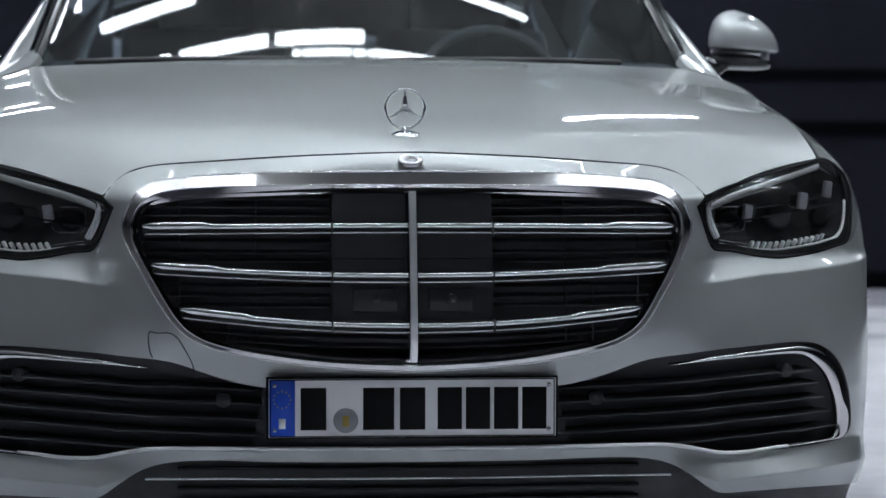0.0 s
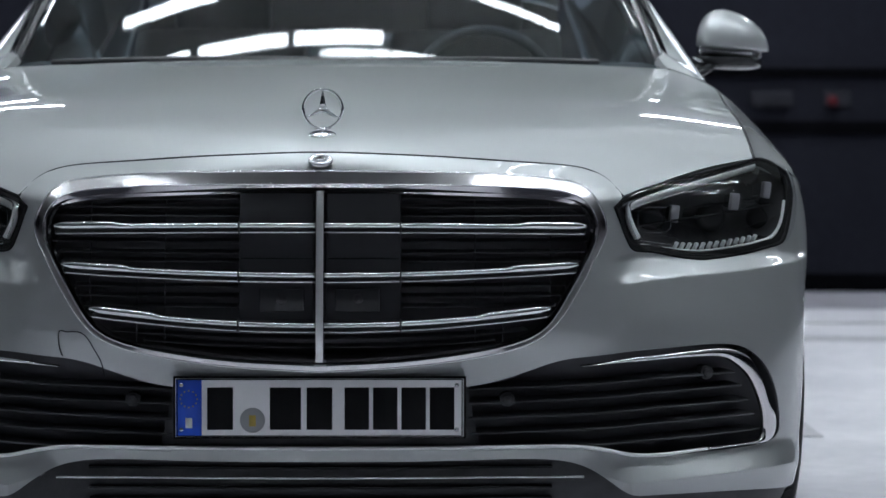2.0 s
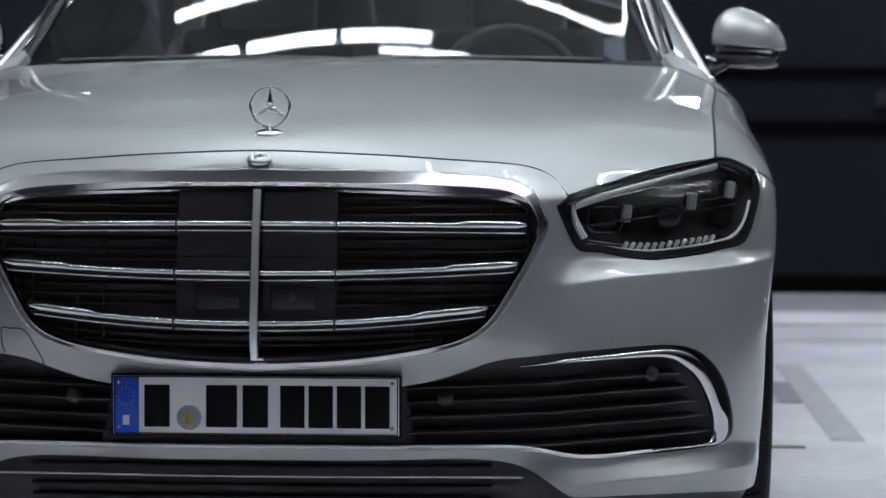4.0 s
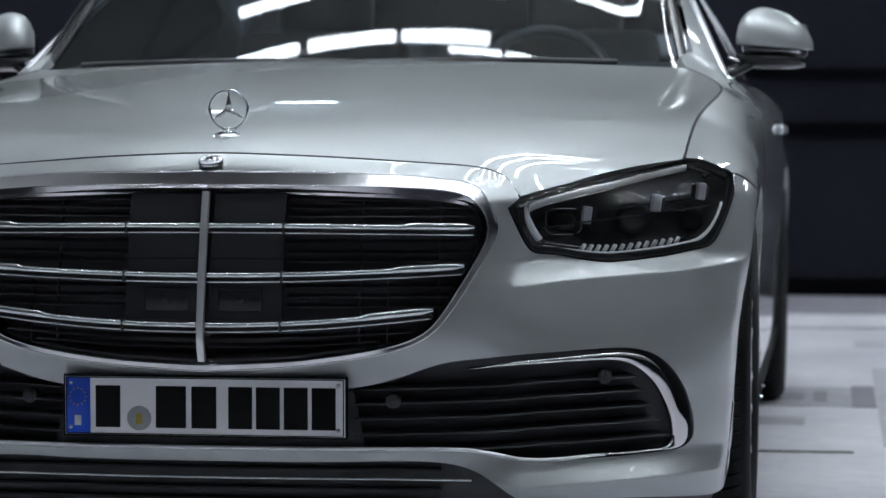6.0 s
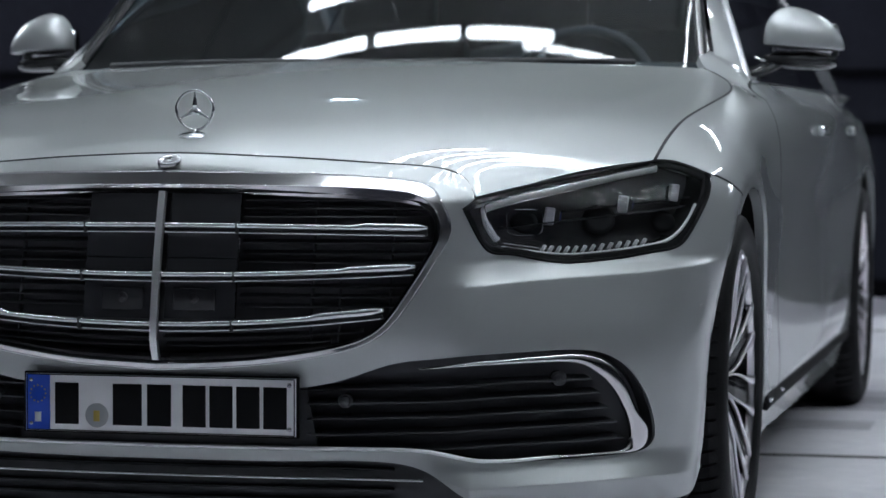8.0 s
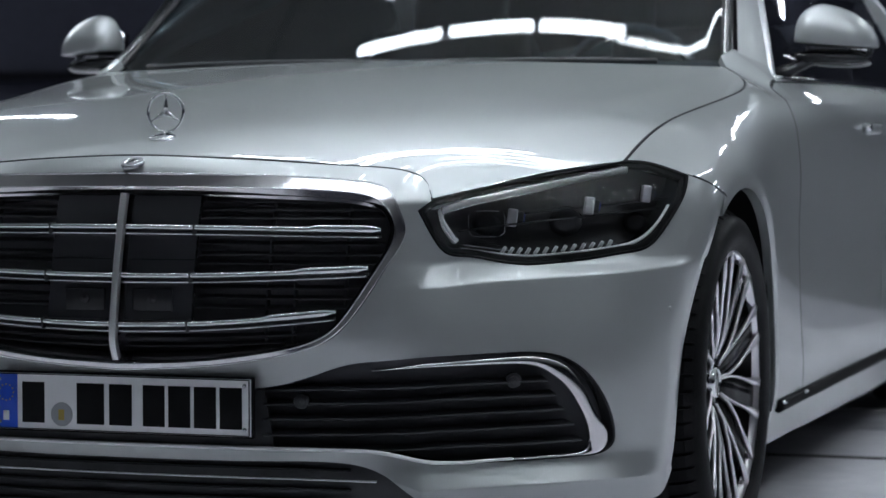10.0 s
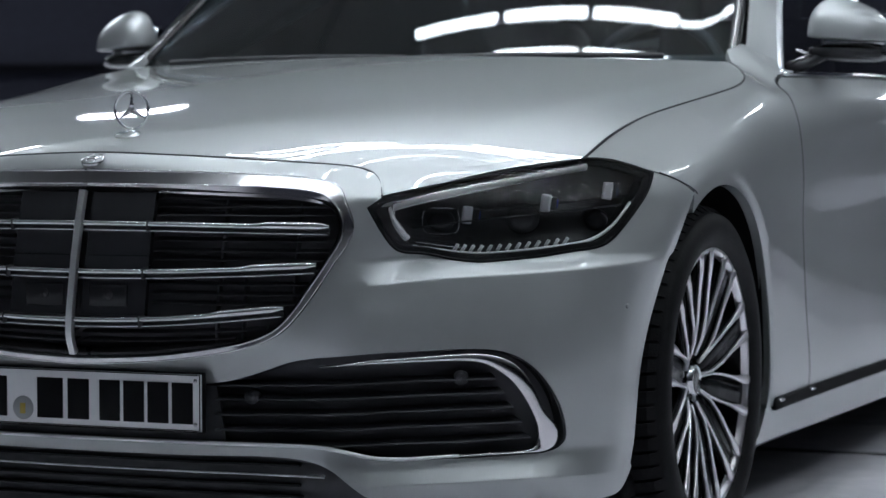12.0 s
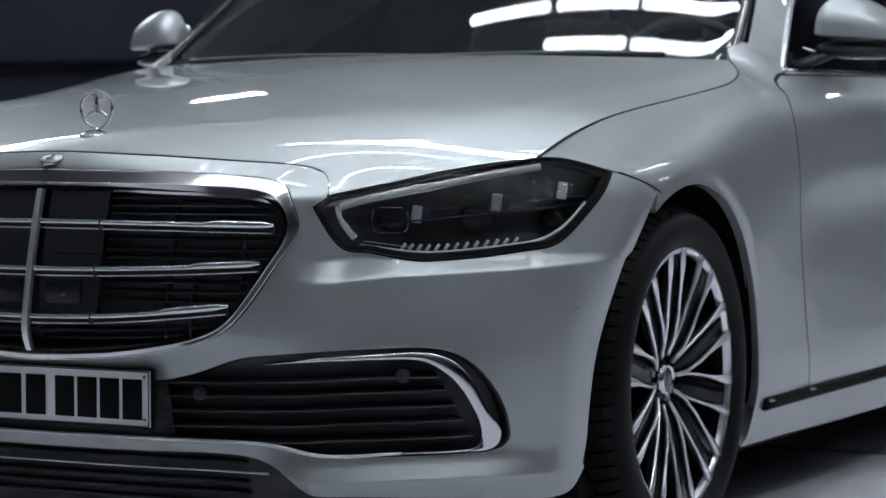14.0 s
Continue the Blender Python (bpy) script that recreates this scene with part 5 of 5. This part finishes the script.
# ---- car: wheels ----
def build_wheel():
    """A wheel about the origin, its outer face towards +x."""
    w = part("wheel", lathe([(0.258, 0.100), (0.262, 0.112), (0.275, 0.115), (0.2765, 0.108), (0.268, 0.100)], 72), WHEEL_METAL, car, "polished multi-spoke alloy wheel with low tyre")
    part("barrel", lathe([(0.262, 0.104), (0.256, 0.09), (0.250, 0.02), (0.25, -0.11), (0.268, -0.12)], 72), WHEEL_BLACK, w, "black inside of the rim")
    tyre = [(0.262, 0.105), (0.280, 0.122), (0.300, 0.129), (0.322, 0.128), (0.340, 0.119), (0.345, 0.105), (0.348, 0.080), (0.3485, 0.05), (0.348, 0.0485), (0.352, 0.0435), (0.356, 0.042), (0.3565, 0.0)]
    tyre = tyre + [(r, -h) for r, h in tyre[-2::-1]]
    t = part("tyre", lathe(tyre, 96), RUBBER, w, "black low-profile tyre")
    # tread blocks along the shoulder
    v, f = [], []
    for i in range(72):
        a = math.tau * i / 72
        for side_x in (1,):
            base = len(v)
            for da in (-0.0345, 0.0345):
                for r, h in ((0.345, 0.1125), (0.3555, 0.096), (0.3590, 0.078), (0.3598, 0.053), (0.348, 0.053)):
                    v.append((side_x * h, r * math.cos(a + da + 0.25 * (0.11 - h)), r * math.sin(a + da + 0.25 * (0.11 - h))))
            f += [(base + k, base + k + 1, base + 6 + k, base + 5 + k) for k in range(4)]
            f += [(base, base + 1, base + 2, base + 3, base + 4), (base + 9, base + 8, base + 7, base + 6, base + 5)]
    bm = raw(v, f)
    bmesh.ops.recalc_face_normals(bm, faces=bm.faces[:])
    part("tread", bm, RUBBER, t, "moulded shoulder tread blocks", False)
    part("wheel_disc", lathe([(0.0001, 0.035), (0.07, 0.035), (0.25, 0.03), (0.252, 0.0)], 60), SOFT_BLACK, w)
    disc = lathe([(0.06, 0.048), (0.10, 0.044), (0.185, 0.044), (0.186, 0.03)], 60)
    part("brake_disc", disc, WHEEL_BLACK, w, "dark brake disc")
    # spokes: ten dark blades, each between two bright edges that spread towards the rim
    radii = np.array([0.050, 0.085, 0.13, 0.175, 0.205, 0.235, 0.268])
    half_w = np.array([0.0135, 0.0245, 0.0285, 0.0295, 0.0305, 0.0320, 0.0345])
    heights = np.array([0.074, 0.088, 0.097, 0.102, 0.106, 0.110, 0.112])
    rr = np.linspace(0.050, 0.268, 20)
    ww, hh = np.interp(rr, radii, half_w), np.interp(rr, radii, heights)
    thin = np.interp(rr, [0.05, 0.09, 0.17, 0.205, 0.225, 0.268], [0.0030, 0.0055, 0.0062, 0.0100, 0.0165, 0.0205])
    blade = rod(np.stack([hh - 0.016, 0 * rr, rr], 1), ww * 2, 0.018, (1, 0, 0), 8, 6)
    blade_ob = part("spoke", blade, WHEEL_BLACK, w, "dark spoke with polished edges")
    edges = []
    for sign in (1, -1):
        pth = np.stack([hh, sign * ww, rr], 1)
        edges.append(part("spoke_edge", rod(pth, thin, 0.010, (1, 0, 0), 8, 4), WHEEL_METAL, blade_ob))
    for k in range(10):
        turn = Matrix.Rotation(math.radians(6 + 36 * k), 4, "X")
        if k == 0:
            blade_ob.matrix_basis = turn
            continue
        s1 = new("spoke", blade_ob.data)
        s1.parent, s1.matrix_basis = w, turn
        for e in edges:
            new("spoke_edge", e.data).parent = s1
    part("hub", lathe([(0.0001, 0.072), (0.034, 0.072), (0.040, 0.068), (0.058, 0.064), (0.064, 0.055), (0.066, 0.03)], 48), WHEEL_BLACK, w, "dark hub with round cap")
    part("hub_cap", lathe([(0.0001, 0.083), (0.020, 0.0825), (0.026, 0.081), (0.030, 0.072)], 40), LAMP_GREY, w)
    part("hub_cap_ring", lathe([(0.0255, 0.0805), (0.0275, 0.0850), (0.031, 0.0835), (0.0325, 0.07)], 40), CHROME, w)
    for k in range(5):
        a = math.tau * k / 5 + 0.3
        b = part("wheel_bolt", lathe([(0.0001, 0.072), (0.007, 0.071), (0.0075, 0.06)], 12), STEEL, w)
        b.matrix_basis = Matrix.Translation((0, 0.05 * math.cos(a), 0.05 * math.sin(a)))
    return w


first = build_wheel()
first.matrix_basis = pose(0.833, 0.871, 0.358)
for x, y in ((-0.833, 0.871), (0.84, 4.087), (-0.84, 4.087)):
    copy_thing(first, pose(x, y, 0.358, 0, 0, 0 if x > 0 else 180))

# ---- hall ----
def slab(name, w, d, h, at, material, label, category, bevel=0.0):
    return tagged(part(name, box(w, d, h, Matrix.Translation(at), bevel), material, None, "", False), label, category, kind="structure")


slab("floor", 34, 30, 0.2, (0, -1, -0.1), CONCRETE, "pale polished concrete floor with faint stains", "floor")
slab("floor_joint", 13.2, 0.024, 0.004, (-5.42, 2.61, 0.0015), JOINT, "dark straight joint in the concrete floor, ending beside the car", "floor joint")
# grey strips and patches on the floor, darker than the concrete
for x0, x1, y0, y1, material, label in (
        (-16.7, 16.7, 8.35, 9.84, FLOOR_GREY, "grey painted floor strip along the dark wall"),
        (-0.9, 1.25, 3.86, 4.50, FLOOR_MID_GREY, "grey strip across the floor level with the rear wheels"),
        (1.265, 1.36, 2.78, 5.25, FLOOR_MID_GREY, "narrow faded grey lane on the floor"),
        (1.21, 3.4, 6.30, 6.60, FLOOR_MID_GREY, "faded grey floor line"),
        (-0.6, 1.04, 3.30, 3.52, FLOOR_MID_GREY, "short grey strip on the floor")):
    slab("floor_marking", x1 - x0, y1 - y0, 0.004, ((x0 + x1) / 2, (y0 + y1) / 2, 0.0015), material, label, "floor marking")
for x0, x1, y0, y1 in ((1.185, 1.262, 3.83, 4.53), (1.06, 1.105, 4.02, 4.32), (0.90, 1.03, 4.06, 4.26)):
    slab("floor_marking", x1 - x0, y1 - y0, 0.004, ((x0 + x1) / 2, (y0 + y1) / 2, 0.0045), FLOOR_GREY, "dark grey patch on the floor by the rear wheel", "floor marking", 0.0015)
for y in (7.4, -2.2, -7.0):
    slab("floor_joint", 34, 0.022, 0.004, (0, y, 0.0015), JOINT, "dark straight joint in the concrete floor", "floor joint")
for x in (-4.4, 5.2):
    slab("floor_joint", 0.022, 29, 0.004, (x, -1, 0.0012), JOINT, "dark straight joint in the concrete floor", "floor joint")
slab("wall_north", 34, 0.3, 5.4, (0, 10.0, 2.7), WALL_DARK, "dark blue-grey hall wall", "wall")
slab("wall_south", 34, 0.3, 5.4, (0, -15.9, 2.7), WALL_GREY, "grey hall wall", "wall")
slab("wall_east", 0.3, 30, 5.4, (16.9, -1, 2.7), WALL_DARK, "dark hall wall", "wall")
slab("wall_west", 0.3, 30, 5.4, (-16.9, -1, 2.7), WALL_DARK, "dark hall wall", "wall")
slab("ceiling", 34, 30, 0.2, (0, -1, 5.5), CEILING_PAINT, "grey hall ceiling", "ceiling")
slab("baseboard", 33.4, 0.03, 0.10, (0, 9.835, 0.05), BAND_DARK, "black skirting along the wall", "baseboard")
slab("trim", 33.4, 0.05, 0.07, (0, 9.825, 0.90), BAND_DARK, "black wall rail", "trim")
slab("trim", 33.4, 0.05, 0.05, (0, 9.825, 1.20), BAND_DARK, "black upper wall rail", "trim")


def switch_panel(x):
    p = tagged(part("switch_box", box(0.14, 0.06, 0.085, Matrix.Translation((x, 9.82, 1.055)), 0.01), PANEL_GREY), "grey switch box with a red knob on the dark wall", "switch box")
    part("knob", lathe([(0.0001, -0.03), (0.024, -0.028), (0.030, -0.02), (0.026, 0.0), (0.026, 0.02)], 20, "z"), RED, p, "red knob").matrix_basis = Matrix.Translation((x - 0.035, 9.78, 1.045)) @ pose(0, 0, 0, -90)
    return p


switch_panel(2.55)
tagged(part("socket_box", box(0.22, 0.08, 0.085, Matrix.Translation((2.19, 9.81, 1.055)), 0.01), PANEL_GREY), "low grey socket box on the dark wall", "socket box")


def strip_light(length, drop, width):
    lamp = tagged(new("ceiling_light"), "unseen long white strip light on rods under the grey ceiling", "ceiling light", "strip lights over the car")
    for x in (-length * 0.35, length * 0.35):
        part("rod", rod([(x, 0, 0.07), (x, 0, 0.5), (x, 0, drop)], 0.012, 0.012, (1, 0, 0), 6), FIXTURE, lamp)
    part("housing", box(length, max(0.014, width * 0.3), 0.03, Matrix.Translation((0, 0, 0.032)), 0.004), FIXTURE, lamp)
    part("tube", box(length - 0.03, width, 0.04, Matrix(), min(0.015, width * 0.4)), TUBE, lamp, "glowing white tube")
    return lamp


def hang(length, spots, turn=0, width=0.10):
    """Strip lights of one length; each spot is x, y, z."""
    one = strip_light(length, 5.41 - spots[0][2], width)
    for i, (x, y, z) in enumerate(spots):
        where = pose(x, y, z, 0, 0, turn)
        if i == 0:
            one.matrix_basis = where
        else:
            copy_thing(one, where)


ROWS = [0.88, 1.45, 2.02, 2.90, 3.18, 3.46, 3.74]
hang(1.38, [(0.5, y, CANOPY) for y in ROWS], 0, 0.010)
hang(1.38, [(x, y, CANOPY) for y in ROWS[:4] for x in (-0.91, 1.91)], 0, 0.012)
hang(1.40, [(x, -0.6 + 0.3 * i, CANOPY) for i in range(5) for x in (-1.42, 0.0, 1.42, 2.84)], 0, 0.013)
hang(1.40, [(4.26, 0.3 * i, CANOPY) for i in range(4)], 0, 0.019)
hang(0.42, [(4.5 + 0.16 * i + 0.55 * j, 1.35 + 0.32 * i - 0.30 * j, CANOPY) for i in range(5) for j in range(2)], 25, 0.036)
# added pair, out of view, only to brighten the floor right of the car
hang(1.75, [(4.0, y, CANOPY) for y in (6.2, 8.0)], 90, 0.095)
# wide strips added out of view on the west side for more light
hang(1.75, [(x, y, CANOPY) for y in (5.8, 7.0, 8.2) for x in (-8.9, -7.1)], 0, 0.18)
hang(0.42, [(x, 2.63, 3.3) for x in (-0.90, -0.47, -0.05)] + [(x, 2.49, 3.3) for x in (-0.47, -0.05)], 0, 0.034)
hang(0.45, [(-0.805, 2.82, 3.3), (0.03, 2.79, 3.3)], 0, 0.028)
hang(0.85, [(x, 9.5, 3.45) for x in (-9.3, -5.6, -1.95, 5.8)], 0, 0.15)
hang(0.85, [(2.25, 9.5, 4.1)], 0, 0.30)
hang(0.60, [(1.5, 9.6, 2.8)], 0, 0.06)
hang(0.85, [(x, 9.6, 2.95) for x in (-9.2, -2.0, 5.8)], 0, 0.10)
